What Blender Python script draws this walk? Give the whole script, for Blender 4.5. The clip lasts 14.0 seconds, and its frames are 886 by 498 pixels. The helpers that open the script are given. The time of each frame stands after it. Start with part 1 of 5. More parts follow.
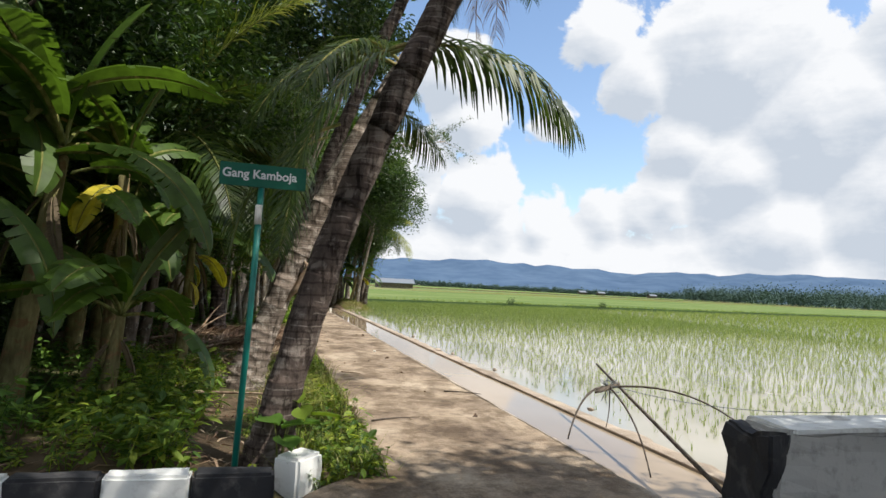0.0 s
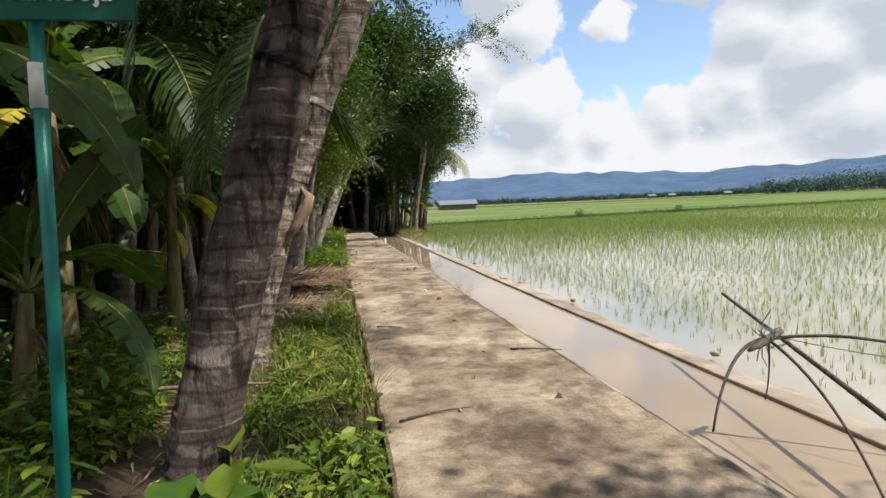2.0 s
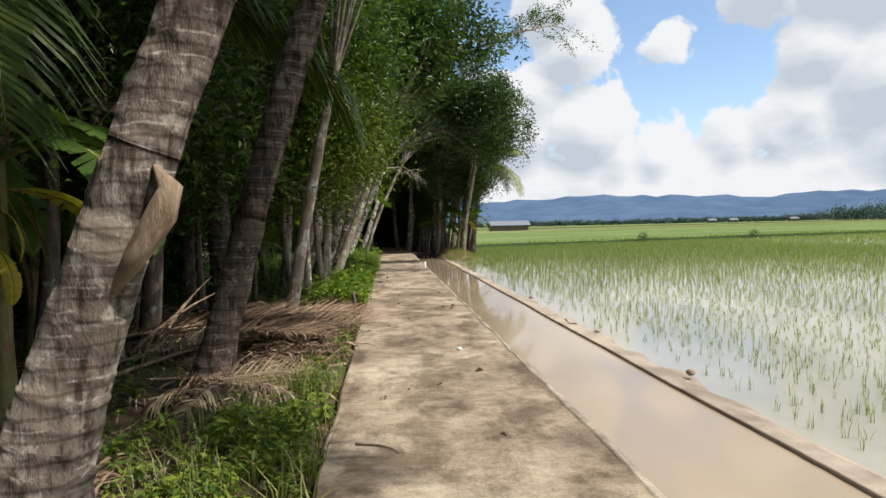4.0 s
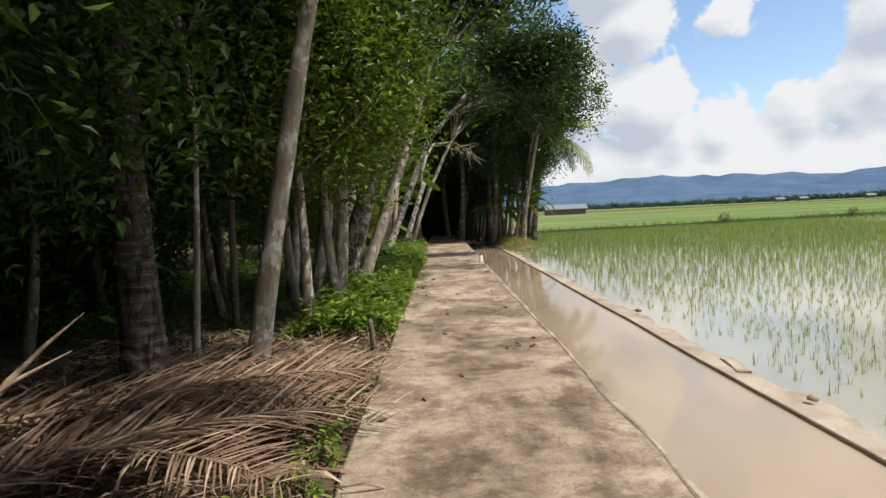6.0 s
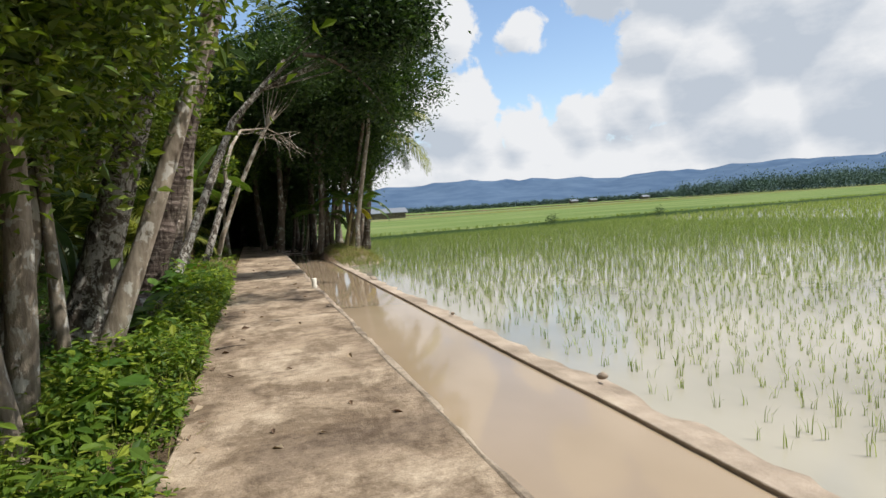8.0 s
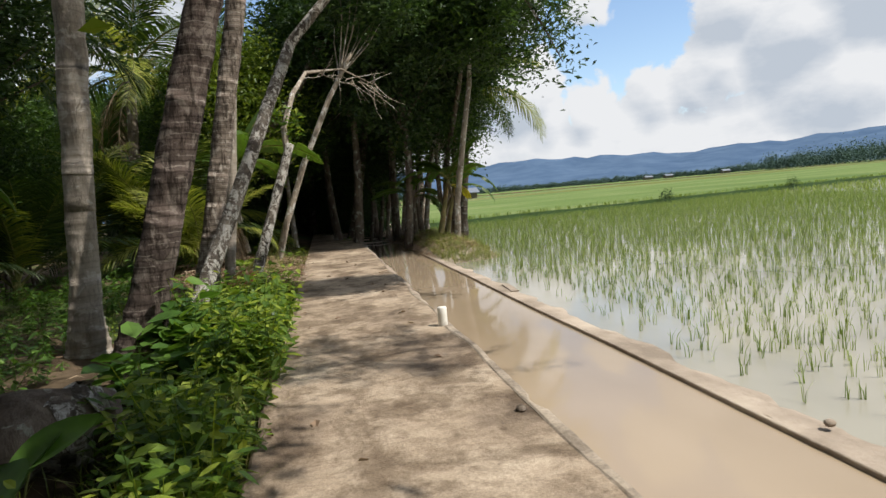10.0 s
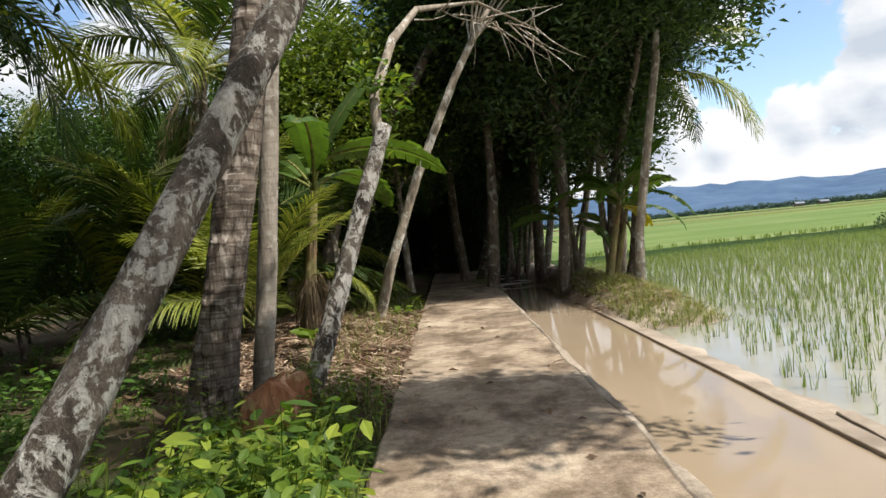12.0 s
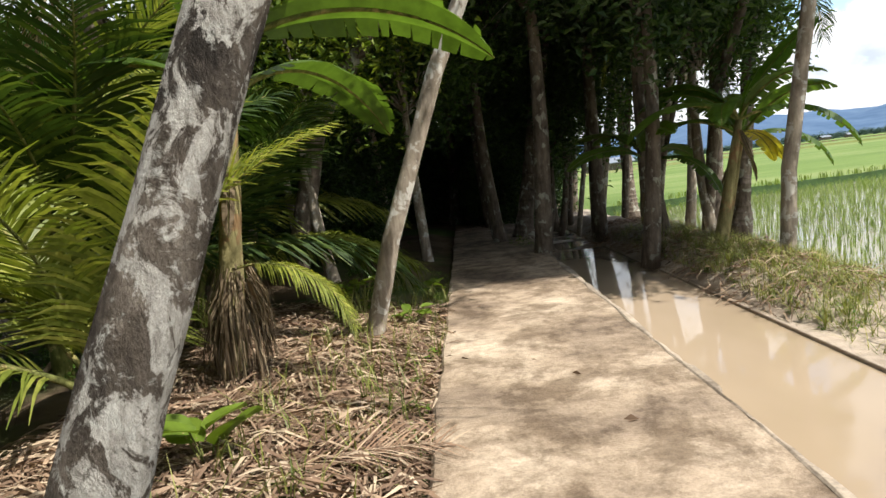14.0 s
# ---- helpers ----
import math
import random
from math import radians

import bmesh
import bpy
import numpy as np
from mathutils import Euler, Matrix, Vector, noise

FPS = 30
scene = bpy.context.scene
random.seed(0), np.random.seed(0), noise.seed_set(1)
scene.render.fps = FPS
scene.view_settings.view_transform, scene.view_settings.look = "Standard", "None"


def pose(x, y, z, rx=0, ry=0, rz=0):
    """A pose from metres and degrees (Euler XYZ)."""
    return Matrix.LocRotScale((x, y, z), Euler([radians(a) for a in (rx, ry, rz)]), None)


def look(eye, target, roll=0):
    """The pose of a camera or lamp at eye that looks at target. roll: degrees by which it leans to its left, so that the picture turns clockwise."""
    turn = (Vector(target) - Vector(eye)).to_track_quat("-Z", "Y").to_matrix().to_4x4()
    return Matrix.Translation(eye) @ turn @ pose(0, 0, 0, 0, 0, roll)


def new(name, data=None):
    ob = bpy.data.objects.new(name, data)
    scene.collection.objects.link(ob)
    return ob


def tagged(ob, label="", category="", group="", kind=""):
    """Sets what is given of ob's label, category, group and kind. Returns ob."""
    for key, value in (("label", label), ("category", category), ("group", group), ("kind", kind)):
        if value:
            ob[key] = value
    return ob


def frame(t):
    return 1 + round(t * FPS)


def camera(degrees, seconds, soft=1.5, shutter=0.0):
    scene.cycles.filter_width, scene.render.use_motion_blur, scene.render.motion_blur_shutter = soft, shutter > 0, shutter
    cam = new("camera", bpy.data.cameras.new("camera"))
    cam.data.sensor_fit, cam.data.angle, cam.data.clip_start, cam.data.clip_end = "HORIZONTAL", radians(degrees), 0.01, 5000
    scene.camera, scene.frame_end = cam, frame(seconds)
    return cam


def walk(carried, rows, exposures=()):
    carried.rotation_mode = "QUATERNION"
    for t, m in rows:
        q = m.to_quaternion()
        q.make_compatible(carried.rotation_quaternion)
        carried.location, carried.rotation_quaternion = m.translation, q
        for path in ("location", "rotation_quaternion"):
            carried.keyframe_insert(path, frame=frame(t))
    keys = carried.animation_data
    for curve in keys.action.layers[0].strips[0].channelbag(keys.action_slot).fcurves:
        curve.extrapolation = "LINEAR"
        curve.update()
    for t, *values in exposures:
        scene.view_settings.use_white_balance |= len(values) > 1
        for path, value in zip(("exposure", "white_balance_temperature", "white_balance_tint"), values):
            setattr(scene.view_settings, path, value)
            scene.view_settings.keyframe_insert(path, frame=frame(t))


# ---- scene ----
cam = camera(71.0, 14.0)
PATH = [
    (0, (-0.901, -0.213, 1.287), (-0.364, 1.71, 1.404), 3.0),
    (0.5, (-0.776, 0.247, 1.269), (-0.448, 2.216, 1.146), 2.5),
    (1, (-0.6, 0.778, 1.277), (-0.376, 2.759, 1.12), 1.0),
    (1.5, (-0.388, 1.321, 1.312), (-0.155, 3.305, 1.216), -0.6),
    (2, (-0.212, 1.888, 1.295), (0.126, 3.854, 1.154), -2.4),
    (2.5, (-0.055, 2.625, 1.282), (0.184, 4.603, 1.102), -2.9),
    (3, (0.074, 3.313, 1.257), (0.214, 5.297, 1.049), -3.4),
    (3.5, (0.172, 4.053, 1.251), (0.28, 6.046, 1.13), -2.1),
    (3.7, (0.289, 4.454, 1.245), (0.47, 6.445, 1.178), -1.4),
    (5.8, (0.553, 8.386, 1.221), (0.58, 10.382, 1.099), -2.2),
    (6, (0.544, 8.822, 1.226), (0.55, 10.819, 1.117), -2.6),
    (6.5, (0.484, 9.807, 1.229), (0.616, 11.802, 1.172), -3.2),
    (7, (0.481, 10.895, 1.252), (1.005, 12.824, 1.176), -3.2),
    (7.2, (0.503, 11.238, 1.255), (1.103, 13.144, 1.169), -3.3),
    (9.3, (0.57, 16.542, 1.233), (1.042, 18.479, 1.069), -4.3),
    (9.5, (0.54, 17.112, 1.223), (0.99, 19.054, 1.063), -4.3),
    (10, (0.5, 18.429, 1.235), (0.867, 20.387, 1.064), -4.9),
    (10.5, (0.507, 19.826, 1.229), (0.786, 21.802, 1.088), -4.7),
    (11, (0.544, 21.051, 1.207), (0.724, 23.04, 1.108), -5.3),
    (11.5, (0.574, 22.216, 1.243), (0.674, 24.214, 1.217), -5.2),
    (12, (0.547, 23.541, 1.239), (0.531, 25.541, 1.203), -5.4),
    (12.5, (0.396, 24.67, 1.235), (0.284, 26.666, 1.176), -6.3),
    (13, (0.331, 25.79, 1.215), (0.184, 27.782, 1.128), -6.0),
    (13.5, (0.314, 26.721, 1.284), (0.229, 28.717, 1.183), -6.3),
    (14, (0.30, 27.775, 1.315), (0.219, 29.763, 1.106), -6.8),
]
walk(cam, [(t, look(eye, target, roll)) for t, eye, target, roll in PATH],
     [(0.0, 0.50), (1.0, 0.45), (3.7, 0.42), (6.0, 0.36), (7.2, 0.36), (9.3, 0.30), (10.2, 0.34), (11.0, 0.46), (12.0, 0.60), (13.0, 0.78), (14.0, 0.95)])

# ---- sky, clouds and sun ----
SUN_EL, SUN_AZ = 56.0, (0.86, -0.51)
sun_dir = Vector((SUN_AZ[0] * math.cos(radians(SUN_EL)), SUN_AZ[1] * math.cos(radians(SUN_EL)), math.sin(radians(SUN_EL))))
sun = new("sun", bpy.data.lights.new("sun", "SUN"))
sun.data.energy, sun.data.angle, sun.data.color = 4.8, radians(0.6), (1.0, 0.955, 0.885)
sun.matrix_world = look((0, 0, 60), Vector((0, 0, 60)) - sun_dir)

world = bpy.data.worlds.new("sky")
scene.world = world
world.use_nodes = True
wt = world.node_tree
wt.nodes.clear()


def wnode(kind, **sets):
    n = wt.nodes.new(kind)
    for k, v in sets.items():
        if k in n.inputs:
            n.inputs[k].default_value = v
    return n


def wmath(op, a, b=None, clamp=False):
    n = wt.nodes.new("ShaderNodeMath")
    n.operation, n.use_clamp = op, clamp
    for i, v in enumerate((a, b)):
        if v is None:
            continue
        if isinstance(v, (int, float)):
            n.inputs[i].default_value = v
        else:
            wt.links.new(v, n.inputs[i])
    return n.outputs[0]


sky = wt.nodes.new("ShaderNodeTexSky")
sky.sky_type, sky.sun_disc = "NISHITA", False
sky.sun_elevation, sky.sun_rotation = radians(SUN_EL), math.atan2(SUN_AZ[0], SUN_AZ[1])
sky.air_density, sky.dust_density, sky.ozone_density = 1.0, 0.6, 1.5
coord = wt.nodes.new("ShaderNodeTexCoord")


def heading(az, el):
    a, e = radians(az), radians(el)
    return Vector((math.sin(a) * math.cos(e), math.cos(a) * math.cos(e), math.sin(e)))


# cumulus heads: azimuth, elevation and radius in degrees
HEADS = [(11, 9, 5), (18.4, 8.6, 4.2), (14, 12, 3), (21.5, 5.8, 2.8), (24.6, 6.0, 3.0), (27.6, 4.8, 2.6), (30.6, 6.9, 2.9), (17.4, 15.4, 3.9), (15.5, 19, 4), (24.8, 15.0, 2.2), (25.8, 14.2, 1.6),
         (29.3, 22.5, 3.4), (33.5, 18.5, 4.4), (37.0, 13.5, 4.4), (35.5, 9.0, 3.6), (33.8, 7.6, 3.2), (40.5, 20.0, 7.5), (41.5, 11.0, 6.0), (47.0, 14.5, 7.5), (44.0, 6.0, 6.0), (53.0, 9.0, 8.0), (55.0, 20.0, 6.0)]


def cloud_depth(vec):
    """How deep a direction lies inside a cloud; under zero is clear sky."""
    unit = wt.nodes.new("ShaderNodeVectorMath")
    unit.operation = "NORMALIZE"
    wt.links.new(vec, unit.inputs[0])
    parts = wt.nodes.new("ShaderNodeSeparateXYZ")
    wt.links.new(unit.outputs[0], parts.inputs[0])
    el = wmath("MULTIPLY", wmath("ARCSINE", parts.outputs[2]), 57.3)
    deep = wmath("MULTIPLY", wmath("SUBTRACT", 6.7, el), 0.6)
    for az, e_, r in HEADS:
        dot = wt.nodes.new("ShaderNodeVectorMath")
        dot.operation = "DOT_PRODUCT"
        dot.inputs[1].default_value = heading(az, e_)
        wt.links.new(unit.outputs[0], dot.inputs[0])
        ang = wmath("MULTIPLY", wmath("ARCCOSINE", wmath("MINIMUM", dot.outputs["Value"], 1.0)), 57.3)
        deep = wmath("MAXIMUM", deep, wmath("MULTIPLY", wmath("SUBTRACT", r, ang), 0.75))
    # the rest of the sky: loose clouds by broad noise
    far_ = wt.nodes.new("ShaderNodeVectorMath")
    far_.operation = "DOT_PRODUCT"
    far_.inputs[1].default_value = heading(32, 14)
    wt.links.new(unit.outputs[0], far_.inputs[0])
    broad = wnode("ShaderNodeTexNoise", Scale=2.2, Detail=3.0, Roughness=0.5)
    wt.links.new(unit.outputs[0], broad.inputs["Vector"])
    off = wmath("MULTIPLY", wmath("SUBTRACT", 0.86, far_.outputs["Value"]), 12.0, True)
    loose = wmath("SUBTRACT", wmath("MULTIPLY", wmath("SUBTRACT", broad.outputs[0], 0.44), 14.0), wmath("SUBTRACT", 4.0, wmath("MULTIPLY", off, 4.0)))
    deep = wmath("MAXIMUM", deep, loose)
    puff = wnode("ShaderNodeTexNoise", Scale=16.0, Detail=8.0, Roughness=0.58, Distortion=0.35)
    wt.links.new(unit.outputs[0], puff.inputs["Vector"])
    return wmath("ADD", wmath("MAXIMUM", wmath("MINIMUM", deep, 2.4), -2.0), wmath("MULTIPLY", wmath("SUBTRACT", puff.outputs[0], 0.5), 4.4)), deep, unit.outputs[0]


here, broad_here, dir_ = cloud_depth(coord.outputs["Generated"])
shift = wt.nodes.new("ShaderNodeVectorMath")
shift.operation = "ADD"
shift.inputs[1].default_value = (0.014, -0.006, 0.034)
wt.links.new(coord.outputs["Generated"], shift.inputs[0])
above, broad_above, _ = cloud_depth(shift.outputs[0])
mask = wt.nodes.new("ShaderNodeMapRange")
mask.interpolation_type = "SMOOTHSTEP"
mask.inputs[1].default_value, mask.inputs[2].default_value = -0.05, 0.5
wt.links.new(here, mask.inputs[0])
# flanks turned to the sun are white, undersides grey
lit = wmath("ADD", wmath("SUBTRACT", here, above), wmath("MULTIPLY", wmath("SUBTRACT", broad_here, broad_above), 1.8))
body = wnode("ShaderNodeTexNoise", Scale=5.5, Detail=9.0, Roughness=0.62)
squash = wt.nodes.new("ShaderNodeMapping")
squash.inputs["Scale"].default_value = (1, 1, 2.6)
wt.links.new(dir_, squash.inputs[0])
wt.links.new(squash.outputs[0], body.inputs["Vector"])
thick = wmath("MULTIPLY", wmath("MINIMUM", wmath("MAXIMUM", here, 0.0), 2.5), 0.055)
level = wmath("ADD", wmath("SUBTRACT", wmath("ADD", wmath("MULTIPLY", lit, 0.055), 0.22), thick), wmath("MULTIPLY", body.outputs[0], 0.62))
tone = wt.nodes.new("ShaderNodeValToRGB")
tone.color_ramp.elements[0].position, tone.color_ramp.elements[0].color = 0.30, (0.60, 0.665, 0.755, 1)
tone.color_ramp.elements[1].position, tone.color_ramp.elements[1].color = 0.58, (0.96, 0.975, 1.0, 1)
wt.links.new(level, tone.inputs[0])
clear_bg = wnode("ShaderNodeBackground", Strength=0.145)
wt.links.new(sky.outputs[0], clear_bg.inputs[0])
cloud_bg = wnode("ShaderNodeBackground", Strength=0.70)
wt.links.new(tone.outputs[0], cloud_bg.inputs[0])
sky_mix = wt.nodes.new("ShaderNodeMixShader")
wt.links.new(mask.outputs[0], sky_mix.inputs[0])
wt.links.new(clear_bg.outputs[0], sky_mix.inputs[1])
wt.links.new(cloud_bg.outputs[0], sky_mix.inputs[2])
sky_out = wt.nodes.new("ShaderNodeOutputWorld")
wt.links.new(sky_mix.outputs[0], sky_out.inputs[0])


# ---- materials ----
def rgb(c):
    return (c[0], c[1], c[2], 1.0)


class Mat:
    """A node material with the nodes used most often."""

    def __init__(self, name, rough=0.7, metal=0.0, spec=0.4):
        self.m = bpy.data.materials.new(name)
        self.m.use_nodes = True
        self.t = self.m.node_tree
        self.bsdf = self.t.nodes["Principled BSDF"]
        self.out = self.t.nodes["Material Output"]
        self.bsdf.inputs["Roughness"].default_value = rough
        self.bsdf.inputs["Metallic"].default_value = metal
        self.bsdf.inputs["Specular IOR Level"].default_value = spec
        self.tc = self.t.nodes.new("ShaderNodeTexCoord")
        self.geo = self.t.nodes.new("ShaderNodeNewGeometry")

    def link(self, a, b):
        self.t.links.new(a, b)

    def noise(self, scale, detail=5.0, rough=0.55, stretch=(1, 1, 1), world=False, distort=0.0):
        mp = self.t.nodes.new("ShaderNodeMapping")
        mp.inputs["Scale"].default_value = stretch
        self.link(self.geo.outputs["Position"] if world else self.tc.outputs["Object"], mp.inputs[0])
        n = self.t.nodes.new("ShaderNodeTexNoise")
        n.inputs["Scale"].default_value, n.inputs["Detail"].default_value = scale, detail
        n.inputs["Roughness"].default_value, n.inputs["Distortion"].default_value = rough, distort
        self.link(mp.outputs[0], n.inputs["Vector"])
        return n.outputs[0]

    def ramp(self, src, stops):
        r = self.t.nodes.new("ShaderNodeValToRGB")
        e = r.color_ramp.elements
        while len(e) < len(stops):
            e.new(0.5)
        for el, (p, c) in zip(e, stops):
            el.position, el.color = p, rgb(c) if not isinstance(c, (int, float)) else (c, c, c, 1)
        self.link(src, r.inputs[0])
        return r.outputs[0]

    def mix(self, fac, a, b, mode="MIX"):
        n = self.t.nodes.new("ShaderNodeMix")
        n.data_type, n.blend_type = "RGBA", mode
        for sock, v in ((n.inputs[0], fac), (n.inputs[6], a), (n.inputs[7], b)):
            if isinstance(v, (int, float)):
                sock.default_value = v
            elif isinstance(v, tuple):
                sock.default_value = rgb(v)
            else:
                self.link(v, sock)
        return n.outputs[2]

    def color(self, src):
        self.link(src, self.bsdf.inputs["Base Color"])
        return self

    def bump(self, src, strength=0.3, dist=0.02):
        b = self.t.nodes.new("ShaderNodeBump")
        b.inputs["Strength"].default_value, b.inputs["Distance"].default_value = strength, dist
        self.link(src, b.inputs["Height"])
        self.link(b.outputs[0], self.bsdf.inputs["Normal"])
        return self


def leaf_mat(name, dark, mid, light, through_part=0.35, rough=0.45, tint=(1.3, 1.35, 0.6)):
    k = Mat(name, rough=rough, spec=0.35)
    base = k.ramp(k.geo.outputs["Random Per Island"], [(0.0, dark), (0.55, mid), (1.0, light)])
    info = k.t.nodes.new("ShaderNodeObjectInfo")
    shade = k.ramp(info.outputs["Random"], [(0.0, (0.8, 0.85, 0.8)), (1.0, (1.1, 1.08, 1.0))])
    base = k.mix(1.0, base, shade, "MULTIPLY")
    spots = k.ramp(k.noise(9.0, 4), [(0.35, (0.75, 0.75, 0.7)), (0.65, (1.1, 1.1, 1.0))])
    base = k.mix(1.0, base, spots, "MULTIPLY")
    k.color(base)
    tr = k.t.nodes.new("ShaderNodeBsdfTranslucent")
    k.link(k.mix(1.0, base, tint, "MULTIPLY"), tr.inputs[0])
    mx = k.t.nodes.new("ShaderNodeMixShader")
    mx.inputs[0].default_value = through_part
    k.link(k.bsdf.outputs[0], mx.inputs[1])
    k.link(tr.outputs[0], mx.inputs[2])
    k.link(mx.outputs[0], k.out.inputs[0])
    return k.m


LEAF_TREE = leaf_mat("tree leaf", (0.025, 0.055, 0.014), (0.05, 0.10, 0.022), (0.10, 0.17, 0.03))
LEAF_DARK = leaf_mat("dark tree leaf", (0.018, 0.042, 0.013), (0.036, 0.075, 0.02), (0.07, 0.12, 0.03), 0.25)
LEAF_LIME = leaf_mat("lime tree leaf", (0.06, 0.10, 0.015), (0.12, 0.18, 0.025), (0.22, 0.27, 0.04))
LEAF_WEED = leaf_mat("weed leaf", (0.05, 0.105, 0.018), (0.135, 0.215, 0.032), (0.33, 0.38, 0.06), 0.42)
LEAF_BROAD = leaf_mat("broad weed leaf", (0.04, 0.095, 0.02), (0.08, 0.16, 0.03), (0.15, 0.25, 0.05))
LEAF_BANANA = leaf_mat("banana leaf", (0.03, 0.068, 0.014), (0.056, 0.105, 0.02), (0.10, 0.165, 0.032), 0.4)
LEAF_YELLOW = leaf_mat("yellowing leaf", (0.35, 0.30, 0.04), (0.45, 0.40, 0.06), (0.5, 0.42, 0.05), 0.4)
LEAF_PALM = leaf_mat("palm leaflet", (0.022, 0.045, 0.012), (0.045, 0.078, 0.017), (0.09, 0.125, 0.026), 0.3)
LEAF_PALM_LIME = leaf_mat("young palm leaflet", (0.13, 0.165, 0.03), (0.23, 0.26, 0.05), (0.36, 0.36, 0.09), 0.4)
LEAF_DRY = leaf_mat("dry leaf", (0.11, 0.065, 0.048), (0.27, 0.17, 0.125), (0.50, 0.385, 0.31), 0.15, 0.8, (1.1, 0.9, 0.6))
LEAF_STRAW = leaf_mat("grey withered leaf", (0.07, 0.05, 0.035), (0.16, 0.115, 0.08), (0.34, 0.27, 0.2), 0.15, 0.85, (1.1, 0.95, 0.7))
RICE = leaf_mat("rice blade", (0.15, 0.205, 0.06), (0.24, 0.30, 0.095), (0.36, 0.41, 0.16), 0.4, 0.5, (1.2, 1.25, 0.6))
RICE_FAR = leaf_mat("far rice blade", (0.12, 0.18, 0.04), (0.19, 0.26, 0.065), (0.28, 0.34, 0.105), 0.4, 0.5, (1.2, 1.25, 0.6))
GRASS = leaf_mat("bank grass", (0.09, 0.12, 0.03), (0.18, 0.2, 0.05), (0.33, 0.3, 0.12), 0.3)

k = Mat("worn concrete path", rough=0.85, spec=0.25)
c = k.ramp(k.noise(0.75, 6, 0.6, world=True), [(0.36, (0.17, 0.127, 0.09)), (0.5, (0.33, 0.257, 0.182)), (0.64, (0.455, 0.372, 0.276))])
stain = k.ramp(k.noise(2.1, 10, 0.72, (1.0, 0.7, 1), world=True, distort=0.25), [(0.42, (0.42, 0.385, 0.35)), (0.55, (1.0, 1.0, 1.0))])
c = k.mix(0.9, c, stain, "MULTIPLY")
scuff = k.ramp(k.noise(6.5, 10, 0.74, (1.0, 1.4, 1), world=True, distort=0.3), [(0.40, (0.74, 0.72, 0.70)), (0.5, (1.0, 1.0, 1.0)), (0.60, (1.17, 1.17, 1.18))])
c = k.mix(0.85, c, scuff, "MULTIPLY")
grit = k.ramp(k.noise(60, 4, 0.7, world=True), [(0.3, (0.72, 0.7, 0.68)), (0.62, (1.08, 1.08, 1.08))])
c = k.mix(0.8, c, grit, "MULTIPLY")
k.color(c).bump(k.noise(26, 8, 0.7, world=True), 0.55, 0.03)
CONCRETE = k.m

k = Mat("pale concrete edge", rough=0.85, spec=0.25)
c = k.ramp(k.noise(2.2, 7, 0.6, world=True), [(0.38, (0.17, 0.135, 0.10)), (0.66, (0.44, 0.365, 0.28))])
c = k.mix(0.7, c, k.ramp(k.noise(40, 5, 0.7, world=True), [(0.35, (0.6, 0.6, 0.6)), (0.6, (1.1, 1.1, 1.1))]), "MULTIPLY")
k.color(c).bump(k.noise(30, 6, 0.7, world=True), 0.5, 0.02)
EDGE = k.m

k = Mat("muddy bank wall", rough=0.8, spec=0.3)
c = k.ramp(k.noise(1.6, 7, 0.62, world=True), [(0.34, (0.22, 0.175, 0.13)), (0.55, (0.38, 0.31, 0.24)), (0.7, (0.46, 0.385, 0.30))])
k.color(c).bump(k.noise(14, 7, 0.7, world=True), 0.6, 0.03)
MUD = k.m

k = Mat("forest soil", rough=0.95, spec=0.1)
c = k.ramp(k.noise(0.9, 8, 0.65, world=True), [(0.3, (0.05, 0.035, 0.022)), (0.52, (0.11, 0.08, 0.05)), (0.7, (0.19, 0.14, 0.09))])
g_ = k.ramp(k.noise(0.35, 5, 0.6, world=True), [(0.48, (0, 0, 0)), (0.6, (1, 1, 1))])
c = k.mix(g_, c, (0.07, 0.10, 0.03))
k.color(c).bump(k.noise(12, 8, 0.75, world=True), 0.8, 0.06)
SOIL = k.m

k = Mat("asphalt road", rough=0.9, spec=0.2)
k.color(k.ramp(k.noise(35, 8, 0.7, world=True), [(0.3, (0.022, 0.021, 0.02)), (0.7, (0.06, 0.056, 0.052))])).bump(k.noise(70, 4, 0.7, world=True), 0.5, 0.01)
ASPHALT = k.m


def water_mat(name, a, b, rough, wave):
    k = Mat(name, rough=rough, spec=0.5)
    k.bsdf.inputs["IOR"].default_value = 1.33
    c = k.ramp(k.noise(0.5, 4, 0.5, (1, 0.5, 1), world=True), [(0.35, a), (0.65, b)])
    k.color(c).bump(k.noise(3.5, 3, 0.5, (1, 0.7, 1), world=True), wave, 0.02)
    return k.m


CANAL = water_mat("murky canal water", (0.27, 0.205, 0.135), (0.34, 0.265, 0.185), 0.05, 0.05)
PADDY = water_mat("paddy water", (0.25, 0.235, 0.185), (0.36, 0.335, 0.27), 0.10, 0.06)

k = Mat("far paddy", rough=0.9, spec=0.1)
c = k.ramp(k.noise(0.035, 7, 0.65, (1, 3.0, 1), world=True), [(0.35, (0.075, 0.12, 0.03)), (0.5, (0.115, 0.165, 0.045)), (0.66, (0.175, 0.205, 0.08))])
k.color(c).bump(k.noise(3, 5, 0.7, world=True), 0.6, 0.1)
FARFIELD = k.m


